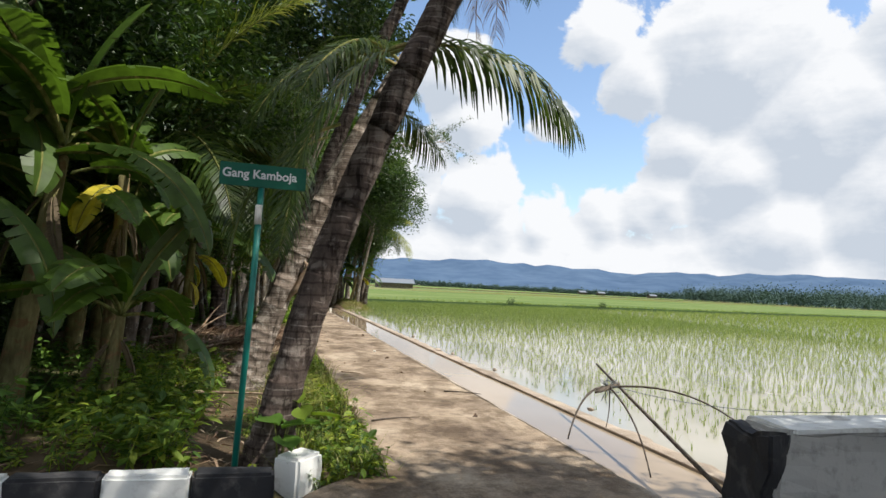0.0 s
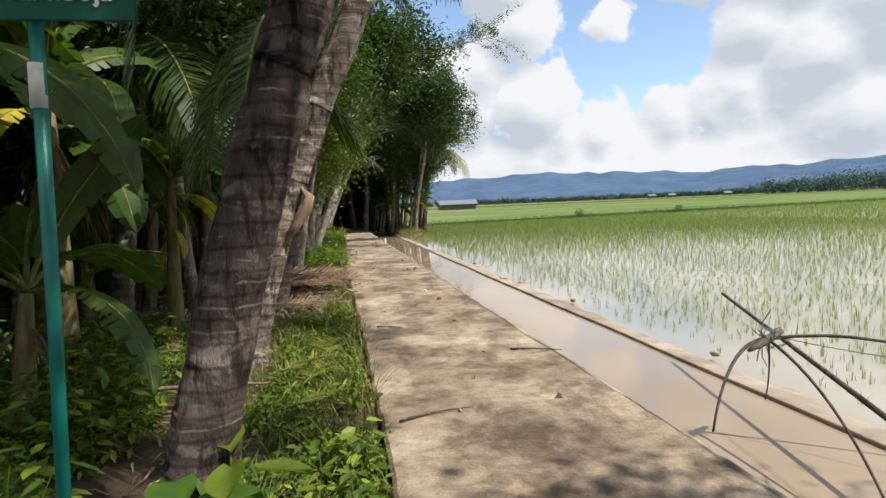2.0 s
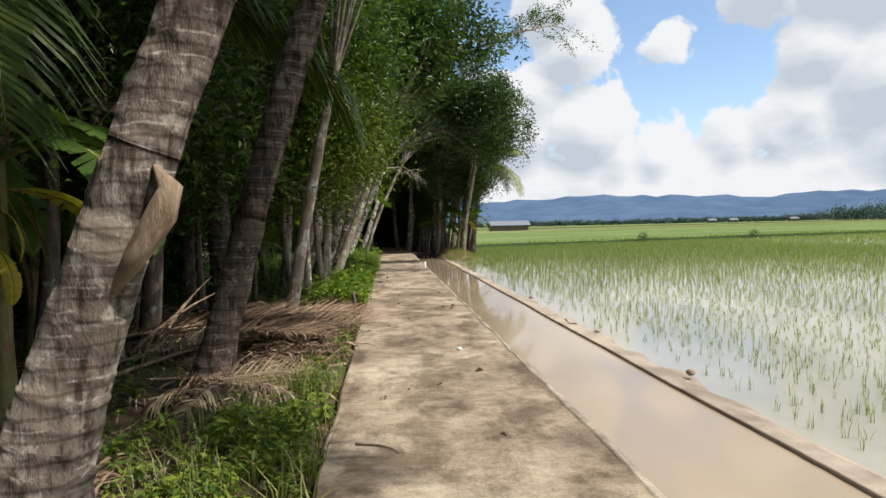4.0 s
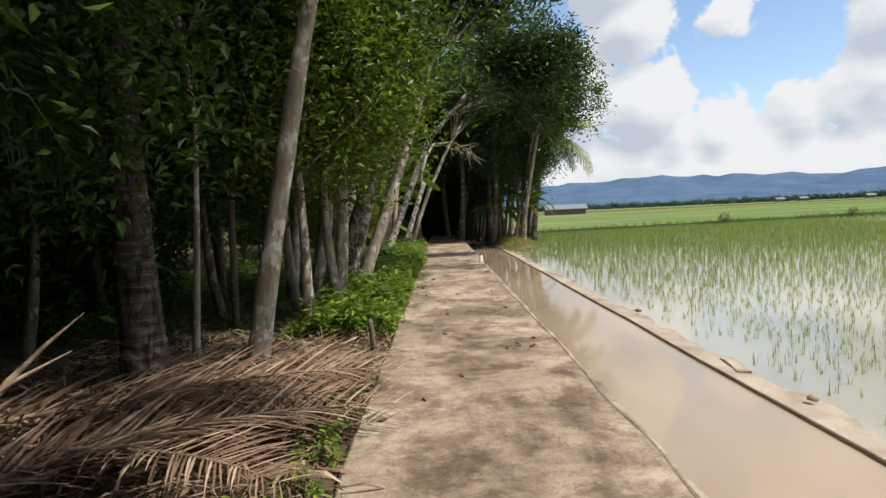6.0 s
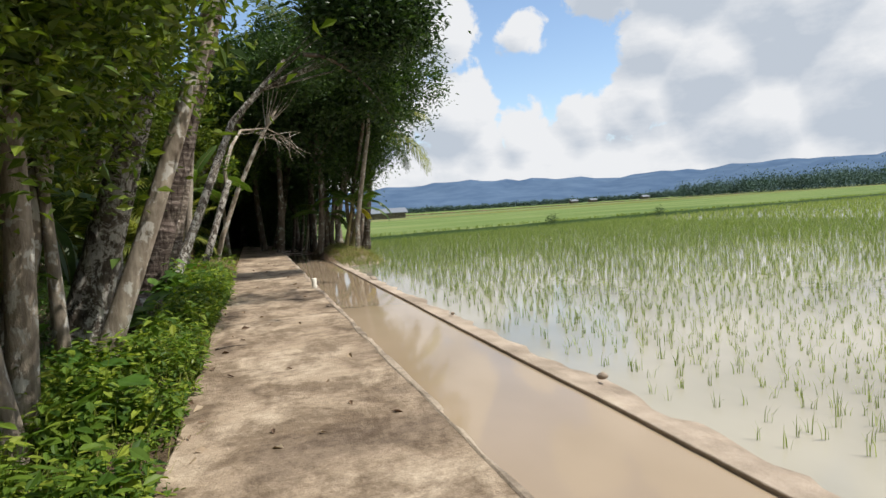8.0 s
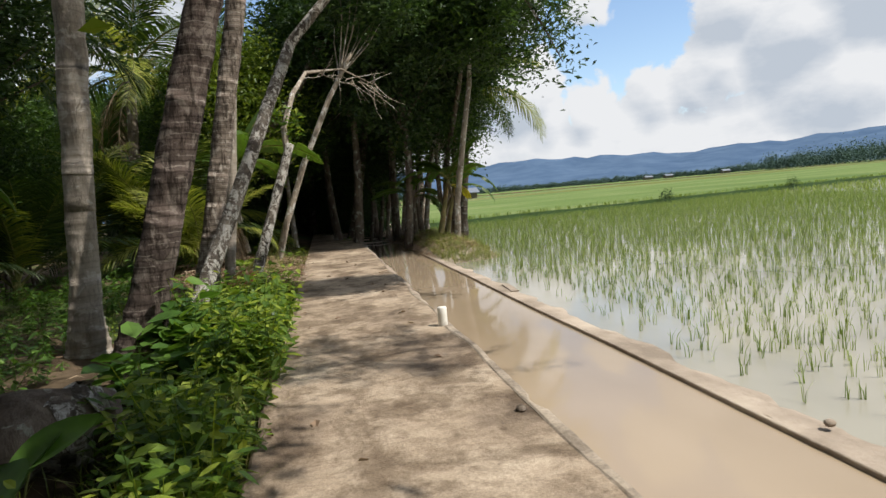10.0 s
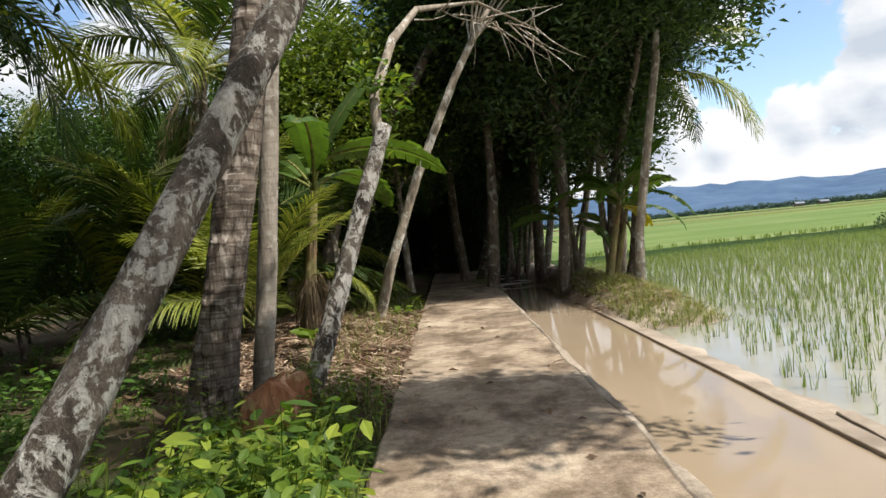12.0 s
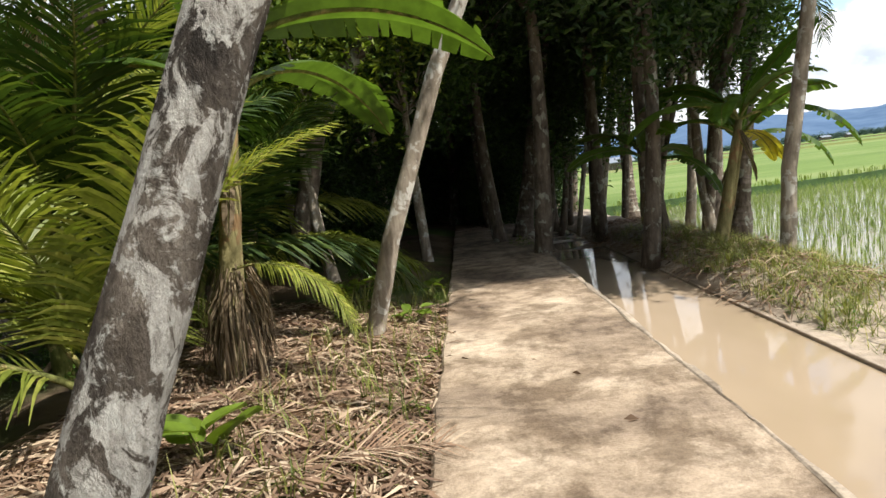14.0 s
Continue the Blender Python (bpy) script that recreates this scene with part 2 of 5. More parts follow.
def bark_mat(name, a, b, lichen, amount, scale=6.0, ring=1.0):
    k = Mat(name, rough=0.9, spec=0.15)
    c = k.ramp(k.noise(scale, 8, 0.65, (1, 1, 0.55)), [(0.32, a), (0.66, b)])
    if amount:
        f = k.ramp(k.noise(scale * 1.1, 6, 0.6, (1, 1, 0.8), distort=0.4), [(0.62 - amount * 0.17, 0.0), (0.66 - amount * 0.17, 1.0)])
        c = k.mix(f, c, lichen)
    streak = k.ramp(k.noise(22, 4, 0.6, (1, 1, 0.12)), [(0.35, (0.6, 0.58, 0.55)), (0.62, (1.1, 1.1, 1.1))])
    c = k.mix(0.75, c, streak, "MULTIPLY")
    k.color(c).bump(k.noise(16, 8, 0.7, (1, 1, 0.4)), 0.8, 0.03)
    return k.m


def ringed_bark(name, a, b_, scar, lichen, rings=3.6, crack=0.85):
    k = Mat(name, rough=0.92, spec=0.12)
    c = k.ramp(k.noise(5.0, 8, 0.68, (1, 1, 0.6)), [(0.32, a), (0.68, b_)])
    f = k.ramp(k.noise(7.0, 6, 0.62, distort=0.5), [(0.54, 0.0), (0.6, 0.8)])
    c = k.mix(f, c, lichen)
    w = k.t.nodes.new("ShaderNodeTexWave")
    w.bands_direction = "Z"
    w.inputs["Scale"].default_value, w.inputs["Distortion"].default_value = rings, 1.3
    w.inputs["Detail"].default_value, w.inputs["Detail Scale"].default_value = 3.0, 2.5
    k.link(k.tc.outputs["Object"], w.inputs["Vector"])
    line = k.ramp(w.outputs["Fac"], [(0.955, 0.0), (0.99, 0.7)])
    groove = k.ramp(w.outputs["Fac"], [(0.02, (0.4, 0.37, 0.34)), (0.10, (1.0, 1.0, 1.0))])
    c = k.mix(crack * 0.75, c, groove, "MULTIPLY")
    gaps = k.ramp(k.noise(6, 4, 0.6), [(0.48, 0.0), (0.58, 1.0)])
    c = k.mix(k.mix(1.0, line, gaps, "MULTIPLY"), c, scar)
    cr = k.ramp(k.noise(18, 5, 0.65, (1, 1, 0.2)), [(0.38, (0.22, 0.2, 0.18)), (0.5, (1.1, 1.1, 1.1))])
    c = k.mix(crack, c, cr, "MULTIPLY")
    k.color(c).bump(k.noise(14, 8, 0.72, (1, 1, 0.45)), 1.0, 0.04)
    return k.m


BARK_PALM_DARK = ringed_bark("dark ringed palm bark", (0.04, 0.030, 0.026), (0.14, 0.108, 0.09), (0.27, 0.235, 0.20), (0.20, 0.168, 0.142))
BARK_PALM = ringed_bark("grey ringed palm bark", (0.075, 0.058, 0.046), (0.25, 0.205, 0.165), (0.42, 0.375, 0.32), (0.34, 0.30, 0.255))
BARK_SLIM = ringed_bark("pale faintly ringed bark", (0.20, 0.17, 0.135), (0.40, 0.35, 0.29), (0.26, 0.22, 0.18), (0.46, 0.42, 0.36), 3.0, 0.3)
BARK_GREY = bark_mat("pale grey bark", (0.17, 0.14, 0.108), (0.40, 0.345, 0.275), (0.5, 0.48, 0.43), 0.5)
k = Mat("lichen-spotted bark", rough=0.92, spec=0.12)
c = k.ramp(k.noise(4.5, 9, 0.7, (1, 1, 0.6)), [(0.34, (0.03, 0.025, 0.021)), (0.52, (0.12, 0.10, 0.08)), (0.68, (0.26, 0.225, 0.185))])
c = k.mix(k.ramp(k.noise(9.5, 12, 0.70, (1, 1, 0.75), distort=0.7), [(0.505, 0.0), (0.54, 0.92)]), c, (0.46, 0.44, 0.395))
c = k.mix(k.ramp(k.noise(21.0, 8, 0.7, distort=0.6), [(0.55, 0.0), (0.63, 0.8)]), c, (0.52, 0.515, 0.47))
c = k.mix(k.ramp(k.noise(13.0, 8, 0.75, (1, 1, 0.7), distort=1.0), [(0.58, 0.0), (0.64, 0.75)]), c, (0.085, 0.072, 0.058))
c = k.mix(0.8, c, k.ramp(k.noise(48, 5, 0.7, (1, 1, 0.35)), [(0.35, (0.5, 0.48, 0.46)), (0.58, (1.1, 1.1, 1.1))]), "MULTIPLY")
k.color(c).bump(k.noise(19, 9, 0.75, (1, 1, 0.6)), 1.0, 0.035)
BARK_LICHEN = k.m
BARK_DARK = bark_mat("dark bark", (0.06, 0.045, 0.035), (0.2, 0.165, 0.13), (0.3, 0.3, 0.25), 0.3)
BANANA_STEM = bark_mat("banana stem", (0.10, 0.09, 0.04), (0.30, 0.26, 0.12), (0.22, 0.14, 0.07), 0.5, 5.0)
CUT_WOOD = bark_mat("fresh cut reddish wood", (0.27, 0.11, 0.055), (0.48, 0.24, 0.13), (0.5, 0.3, 0.18), 0.3, 7.0)
RACHIS = bark_mat("green frond stalk", (0.09, 0.11, 0.03), (0.22, 0.22, 0.07), (0.3, 0.25, 0.1), 0.3)
RACHIS_DRY = bark_mat("dry frond stalk", (0.2, 0.13, 0.08), (0.42, 0.33, 0.24), (0.3, 0.2, 0.12), 0.3)
BAMBOO = bark_mat("weathered bamboo", (0.05, 0.04, 0.033), (0.16, 0.13, 0.105), (0.1, 0.085, 0.07), 0.4, 12.0)


def paint_mat(name, col, worn, rough=0.5, spec=0.4):
    k = Mat(name, rough=rough, spec=spec)
    f = k.ramp(k.noise(7, 8, 0.65), [(0.52, 0.0), (0.72, 0.85)])
    k.color(k.mix(f, col, worn)).bump(k.noise(40, 5, 0.6), 0.2, 0.01)
    return k.m


WHITE = paint_mat("whitewashed concrete", (0.74, 0.74, 0.70), (0.42, 0.4, 0.36), 0.8)
BLACK = paint_mat("black painted concrete", (0.025, 0.025, 0.027), (0.09, 0.085, 0.08), 0.8)
GREEN = paint_mat("green sign paint", (0.004, 0.095, 0.055), (0.008, 0.075, 0.045), 0.5, 0.25)
TEAL = paint_mat("teal pipe paint", (0.004, 0.15, 0.115), (0.02, 0.10, 0.08), 0.4)
LETTER = paint_mat("white lettering", (0.62, 0.64, 0.62), (0.45, 0.5, 0.47), 0.6)
GREYWALL = paint_mat("rough grey parapet", (0.42, 0.41, 0.38), (0.2, 0.19, 0.17), 0.9)
STRING = paint_mat("faded nylon string", (0.12, 0.14, 0.14), (0.06, 0.06, 0.06), 0.7)
PVC = paint_mat("dirty white concrete post", (0.66, 0.63, 0.56), (0.32, 0.28, 0.22), 0.7)
ROOFTIN = paint_mat("grey tin roof", (0.16, 0.18, 0.21), (0.10, 0.11, 0.13), 0.7, 0.2)
# the blue of haze over distance is put into the hill colour
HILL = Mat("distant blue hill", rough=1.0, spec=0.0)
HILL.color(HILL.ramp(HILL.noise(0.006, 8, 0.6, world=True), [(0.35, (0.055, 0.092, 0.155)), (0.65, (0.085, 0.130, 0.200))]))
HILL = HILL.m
# far leaf colours carry a blue-grey tint in place of haze
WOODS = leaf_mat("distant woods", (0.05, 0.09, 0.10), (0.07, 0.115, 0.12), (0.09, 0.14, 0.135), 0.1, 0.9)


# ---- mesh helpers ----
def rnd(seed):
    return np.random.RandomState(seed)


def mesh(name, verts, faces, material, smooth=False):
    """One mesh from an array of corners and an array (or list) of faces."""
    me = bpy.data.meshes.new(name)
    me.from_pydata(np.asarray(verts, float).tolist(), [], faces.tolist() if isinstance(faces, np.ndarray) else faces)
    me.materials.append(material)
    if smooth:
        me.polygons.foreach_set("use_smooth", [True] * len(me.polygons))
    me.update()
    return me


def join(pieces):
    """(verts, faces) pieces joined; faces as lists."""
    V, F, n = [], [], 0
    for v, f in pieces:
        v = np.asarray(v, float)
        V.append(v)
        F.extend([[i + n for i in q] for q in (f.tolist() if isinstance(f, np.ndarray) else f)])
        n += len(v)
    return np.vstack(V), F


def part(name, me, parent, label="", m=None):
    ob = new(name, me)
    ob.parent = parent
    if m is not None:
        ob.matrix_local = m
    return tagged(ob, label)


def thing(name, label, category, m, group=""):
    ob = new(name)
    ob.empty_display_size = 0.1
    ob.matrix_world = m
    return tagged(ob, label, category, group)


def tube(points, radii, sides=8, cap=True, squash=1.0):
    """A tapered round tube along points."""
    P = np.asarray(points, float)
    R = np.broadcast_to(np.asarray(radii, float), (len(P),))
    T = np.gradient(P, axis=0)
    T /= np.linalg.norm(T, axis=1)[:, None] + 1e-9
    ref = np.array([0.0, 0, 1]) if abs(T[0][2]) < 0.8 else np.array([1.0, 0, 0])
    V = []
    for p, t, r in zip(P, T, R):
        a = np.cross(t, ref)
        a /= np.linalg.norm(a) + 1e-9
        b = np.cross(t, a)
        for j in range(sides):
            w = 2 * math.pi * j / sides
            V.append(p + r * (math.cos(w) * a + squash * math.sin(w) * b))
    F = [[i * sides + j, i * sides + (j + 1) % sides, (i + 1) * sides + (j + 1) % sides, (i + 1) * sides + j]
         for i in range(len(P) - 1) for j in range(sides)]
    if cap:
        F.append(list(range(sides))[::-1])
        F.append([(len(P) - 1) * sides + j for j in range(sides)])
    return np.array(V), F


def curve(a, b, n, bow=(0, 0, 0)):
    a, b, bow = (np.asarray(q, float) for q in (a, b, bow))
    s = np.linspace(0, 1, n)[:, None]
    return a + (b - a) * s + bow * (4 * s * (1 - s))


def leaves(rng, centres, size, spread, flat=0.5, ratio=0.42):
    """Small folded leaves, each an island of its own, round the given centres."""
    n = len(centres)
    c = centres + rng.normal(0, 1, (n, 3)) * spread
    d = rng.normal(0, 1, (n, 3))
    d[:, 2] = d[:, 2] * (1 - flat) - 0.15
    d /= np.linalg.norm(d, axis=1)[:, None]
    up_ = rng.normal(0, 0.6, (n, 3)) + [0, 0, 1]
    s = np.cross(d, up_)
    s /= np.linalg.norm(s, axis=1)[:, None] + 1e-9
    nrm = np.cross(s, d)
    L = size * rng.uniform(0.6, 1.3, (n, 1))
    W = L * ratio
    V = np.stack([c, c + d * L * 0.45 + s * W * 0.5 + nrm * L * 0.1, c + d * L - nrm * L * 0.12, c + d * L * 0.45 - s * W * 0.5 + nrm * L * 0.1], 1).reshape(-1, 3)
    F = np.arange(n * 4).reshape(n, 4)
    return V, F


def box(x0, x1, y0, y1, z0, z1, bevel=0.0, jitter=0.0, cuts=0, seed=0):
    bm = bmesh.new()
    bmesh.ops.create_cube(bm, size=1)
    for v in bm.verts:
        v.co = ((x0 + x1) / 2 + v.co.x * (x1 - x0), (y0 + y1) / 2 + v.co.y * (y1 - y0), (z0 + z1) / 2 + v.co.z * (z1 - z0))
    if cuts:
        bmesh.ops.subdivide_edges(bm, edges=bm.edges[:], cuts=cuts, use_grid_fill=True)
    if bevel:
        sharp = [e for e in bm.edges if len(e.link_faces) == 2 and e.calc_face_angle() > 0.5]
        bmesh.ops.bevel(bm, geom=sharp, offset=bevel, segments=2, affect="EDGES")
    if jitter:
        for v in bm.verts:
            v.co += noise.noise_vector(v.co * 5 + Vector((seed, 0, 0))) * jitter
    return bm


def bm_mesh(name, bm, material, smooth=False):
    me = bpy.data.meshes.new(name)
    bm.to_mesh(me)
    bm.free()
    me.materials.append(material)
    if smooth:
        me.polygons.foreach_set("use_smooth", [True] * len(me.polygons))
    return me


# ---- setting: ground, path, canal, paddies, hills ----
WATER = -0.30


def bump2(x, y, f=1.0, s=0):
    return noise.noise(Vector((x * f, y * f, s)))


def ground_z(x, y):
    """Height of the bare ground."""
    if y < 3.7 and x < 1.62:
        return -0.15
    if x < 0.0:
        z = -0.07 + 0.05 * bump2(x, y, 0.9) + 0.03 * bump2(x, y, 2.7, 3)
        z += 0.06 * max(0.0, min(1.0, (-x - 0.5) / 1.5))
        z += 0.13 * max(0.0, min(1.0, (y - 26.5) / 2.0)) * max(0.0, min(1.0, (-x - 0.05) / 0.6))
        return min(z, -0.03) if x > -0.12 else z
    if x < 1.62:
        return -0.14
    if x < 3.02:
        return -0.75 if y < 37 else -0.75 + min(1.0, (y - 37) / 3) * (0.44 + 0.12 * bump2(x, y, 1.4))
    if y > 32.0 and x < 4.8:
        s = min(1.0, (y - 32.0) / 2.5) * max(0.0, min(1.0, (4.8 - x) / 0.8)) * min(1.0, (x - 2.9) / 0.5)
        return -0.36 + s * (0.36 + 0.1 * bump2(x, y, 1.3))
    if x < 3.5:
        return -0.285 - 0.06 * (x - 3.02) / 0.48 + 0.03 * bump2(x, y, 2.2)
    return -0.37 + 0.05 * bump2(x, y, 0.5) if x < 60 else -0.37


xs = np.concatenate([[-3000, -900, -300, -120, -60, -40], np.arange(-30, -4, 1.0), np.arange(-4, -0.02, 0.16), [-0.012, 0.02, 0.8, 1.56, 1.60, 1.66, 2.3, 3.0, 3.03],
                     np.arange(3.1, 5.6, 0.14), np.arange(5.8, 12, 0.6), [14, 18, 26, 40, 60, 120, 300, 900, 3500]])
ys = np.concatenate([[-600, -200, -60, -25], np.arange(-15, 3, 1.0), np.arange(3, 46, 0.22), np.arange(46, 64, 1.0), [70, 85, 120, 300, 900, 4200]])
gv = [(x, y, ground_z(x, y)) for y in ys for x in xs]
nx = len(xs)
gf = [[j * nx + i, j * nx + i + 1, (j + 1) * nx + i + 1, (j + 1) * nx + i] for j in range(len(ys) - 1) for i in range(nx - 1)]
ground = tagged(new("ground", mesh("ground", gv, gf, SOIL, True)), "dark bare soil with leaf litter under the trees", "ground", kind="structure")
ground.data.materials.append(MUD)
for p in ground.data.polygons:
    if p.center.x > 1.6:
        p.material_index = 1


def path_edge(y, s):
    return 0.035 * bump2(y, s, 1.1) + 0.02 * bump2(y, s + 5, 4.0) + 0.008 * bump2(y, s + 9, 13)


py = np.arange(2.55, 60, 0.12)
px = np.array([0.0, 0.02, 0.4, 0.8, 1.2, 1.585])
pv, pf = [], []
for y in py:
    l, r = path_edge(y, 1.0) - 0.62 * max(0.0, min(1.0, (4.25 - y) / 0.6)), path_edge(y, 40.0)
    for i, x in enumerate(px):
        xx = x + (l if i < 2 else 0) + (r * 0.4 if i == len(px) - 1 else 0)
        pv.append((xx, y, -0.02 if i == 0 else 0.006 * bump2(xx, y, 1.5)))
    pv.append((0.03 + l, y, -0.16))
    pv.append((1.595 + r * 0.4, y, -0.5))
row = len(px) + 2
for j in range(len(py) - 1):
    a, b = j * row, (j + 1) * row
    order = [len(px)] + list(range(len(px))) + [len(px) + 1]
    for i, i2 in zip(order[:-1], order[1:]):
        pf.append([a + i, a + i2, b + i2, b + i])
pf.append([0 + q for q in [len(px)] + list(range(len(px))) + [len(px) + 1]])
tagged(new("pavement", mesh("pavement", pv, pf, CONCRETE)), "narrow worn concrete footpath with damp stains", "footpath", kind="structure")

# the pale broken strip along the canal side of the path
ev, ef = [], []
for y in py:
    r = path_edge(y, 40.0)
    w = 0.5 + 0.5 * bump2(y, 77, 0.9)
    x0, x1 = 1.585 + r * 0.4 - 0.10 * w * w + 0.004, 1.625 + r * 0.8 + (-0.03 if bump2(y, 3, 2.1) > 0.25 else 0.0)
    t_ = 0.008 + 0.006 * bump2(y, 6, 5)
    ev += [(x0, y, 0.001), (x0 + 0.012, y, t_), (x1 - 0.015, y, t_ - 0.003), (x1, y, -0.02), (x1 + 0.01, y, -0.6)]
for j in range(len(py) - 1):
    for i in range(4):
        ef.append([j * 5 + i, j * 5 + i + 1, j * 5 + 6 + i, j * 5 + 5 + i])
tagged(new("canal_edge", mesh("canal_edge", ev, ef, EDGE)), "pale chipped concrete lip along the canal", "edging", kind="structure")

# far canal wall: thin mortar cap with a dark water line
wv, wf = [], []
wy = np.arange(-6, 60, 0.15)
for y in wy:
    o, q = 0.02 * bump2(y, 15, 0.5) + 0.006 * bump2(y, 9, 5), 0.02 * bump2(y, 25, 2.5)
    wv += [(3.0 + o, y, -0.9), (3.0 + o, y, -0.276), (3.006 + o, y, -0.270), (3.10 + q, y, -0.272 + 0.2 * q), (3.22 + 2 * q, y, -0.283 + 0.2 * q), (3.30 + 2 * q, y, -0.42)]
for j in range(len(wy) - 1):
    for i in range(5):
        wf.append([j * 6 + i, j * 6 + 6 + i, j * 6 + 7 + i, j * 6 + i + 1])
tagged(new("canal_wall", mesh("canal_wall", wv, wf, MUD)), "low muddy concrete canal wall beside the paddy", "canal wall", kind="structure")


def sheet(name, x0, x1, y0, y1, z, material, label, category):
    me = mesh(name, [(x0, y0, z), (x1, y0, z), (x1, y1, z), (x0, y1, z)], [[0, 1, 2, 3]], material)
    return tagged(new(name, me), label, category, kind="structure")


sheet("water", 1.5, 3.05, -20, 75, WATER, CANAL, "still murky brown canal water reflecting the clouds", "canal water")
sheet("paddy_water", 3.2, 260, -60, 120, WATER - 0.025, PADDY, "shallow flooded paddy water between young rice", "paddy water")
road_me = mesh("road", [(-40, -8, -0.012), (40, -8, -0.012), (40, 3.3, -0.012), (1.75, 3.3, -0.012), (1.75, 2.56, -0.012), (-0.64, 2.56, -0.012), (-0.64, 3.52, -0.012), (-40, 3.52, -0.012)], [[0, 1, 2, 3, 4, 5, 6, 7]], ASPHALT)
tagged(new("road", road_me), "dark asphalt village road in shade", "road", kind="structure")


def bund_y(x):
    return 46.3 + 0.28 * x


far = mesh("far_field", [(3.2, 47.4, -0.2), (400, 158.5, -0.2), (1600, 1100, -0.2), (-200, 1100, -0.2), (3.2, 80, -0.2)], [[0, 1, 2, 3, 4]], FARFIELD)
tagged(new("far_field", far), "distant green rice fields in the sun", "rice field", kind="structure")


def bund(name, f, x0, x1, w, h, z, material, label):
    X = np.concatenate([np.arange(x0, min(x1, 90), 0.6), np.arange(90, x1 + 8, 8.0)]) if x1 > 90 else np.arange(x0, x1, 0.6)
    V, F = [], []
    for x in X:
        y, hh = f(x), h * (0.95 + 0.15 * bump2(x, 2, 0.8))
        V += [(x, y - w, z - 0.3), (x, y - w * 0.5, z + hh), (x, y + w * 0.5, z + hh * 0.95), (x, y + w, z - 0.3)]
    for j in range(len(X) - 1):
        for i in range(3):
            F.append([j * 4 + i, j * 4 + 4 + i, j * 4 + 5 + i, j * 4 + 1 + i])
    return tagged(new(name, mesh(name, V, F, material)), label, "field bank", kind="structure")


bund("field_bank", bund_y, 4.5, 400, 0.2, 0.28, -0.3, LEAF_DARK, "dark earth bank between flooded paddies")
bund("field_bank", lambda x: 120 + 0.42 * x, 5, 500, 0.9, 0.5, -0.3, GRASS, "pale grassy bank across the far fields")
bund("field_bank", lambda x: 215 + 0.3 * x, 5, 700, 0.9, 0.5, -0.3, SOIL, "dark earth bank across the far fields")


# hills: ridges of folded slopes
def ridge(name, dist, az0, az1, height, depth, material, label, seed):
    A = np.linspace(az0, az1, 150)
    V, F = [], []
    rows = 7
    for a in A:
        d = np.array([math.sin(radians(a)), math.cos(radians(a))])
        top = height(a) * (1 + 0.22 * bump2(a, seed + 2, 0.13) + 0.12 * bump2(a, seed, 0.35) + 0.05 * bump2(a, seed, 1.1) + 0.02 * bump2(a, seed, 3.7))
        for r in range(rows):
            s = r / (rows - 1)
            dd = dist + depth * s + depth * 0.10 * bump2(a * 1.5, s * 3, 1.0, seed)
            V.append((d[0] * dd, d[1] * dd, -3 + top * (s ** 0.8) * (1 + 0.15 * bump2(a * 1.2, s * 4 + seed, 1.0)) * (dd / dist)))
    for i in range(len(A) - 1):
        for r in range(rows - 1):
            F.append([i * rows + r, i * rows + rows + r, i * rows + rows + r + 1, i * rows + r + 1])
    return tagged(new(name, mesh(name, V, F, material, True)), label, "hills", kind="structure")


ridge("backdrop", 2600, -70, 95, lambda a: 114 - 0.62 * max(0, a - 14) + 0.1 * min(0, a), 900, HILL, "wooded hills on the horizon, coloured blue for haze", 4.0)


def woods(name, dist, az0, az1, height, step, label, seed):
    """A far belt of trees: many leaf clumps on crowns of uneven height."""
    rng = rnd(seed)
    C = []
    for a in np.arange(az0, az1, step):
        d = dist * rng.uniform(0.93, 1.07)
        h = height(a) * rng.uniform(0.55, 1.15)
        w = h * rng.uniform(0.35, 0.7)
        n = 260
        p = rng.normal(0, 1, (n, 3)) * [w * 0.5, w * 0.5, h * 0.26]
        p[:, 2] = np.abs(p[:, 2] + h * 0.5)
        p[:, 0] += math.sin(radians(a)) * d
        p[:, 1] += math.cos(radians(a)) * d
        C.append(p)
    C = np.vstack(C)
    V, F = leaves(rng, C, 0.10 * height(40), 0.2, 0.3, 0.9)
    return tagged(new(name, mesh(name, V, F, WOODS)), label, "woods", kind="stuff")


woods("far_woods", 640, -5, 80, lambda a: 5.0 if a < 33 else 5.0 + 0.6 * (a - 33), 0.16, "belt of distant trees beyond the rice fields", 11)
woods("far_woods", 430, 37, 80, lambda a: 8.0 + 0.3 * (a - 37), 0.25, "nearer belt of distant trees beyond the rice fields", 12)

# a far shed and small roofs
def shed(x, y, w, h, label):
    e = thing("shed", label, "shed", pose(x, y, -0.3))
    part("wall", bm_mesh("shed_wall", box(-w / 2, w / 2, -2, 2, 0, h * 0.62, 0.02), BARK_DARK), e)
    rv = [(-w * 0.55, -2.6, h * 0.62), (w * 0.55, -2.6, h * 0.62), (w * 0.55, 0, h), (-w * 0.55, 0, h), (w * 0.55, 2.6, h * 0.62), (-w * 0.55, 2.6, h * 0.62)]
    rv += [(a, b, c_ - 0.15) for a, b, c_ in rv]
    rf = [[0, 1, 2, 3], [3, 2, 4, 5], [7, 6, 9, 8], [8, 9, 11, 10], [0, 6, 7, 1], [4, 10, 11, 5], [1, 7, 8, 2], [2, 8, 10, 4], [0, 3, 9, 6], [3, 5, 11, 9]]
    part("roof", mesh("shed_roof", rv, rf, ROOFTIN), e)


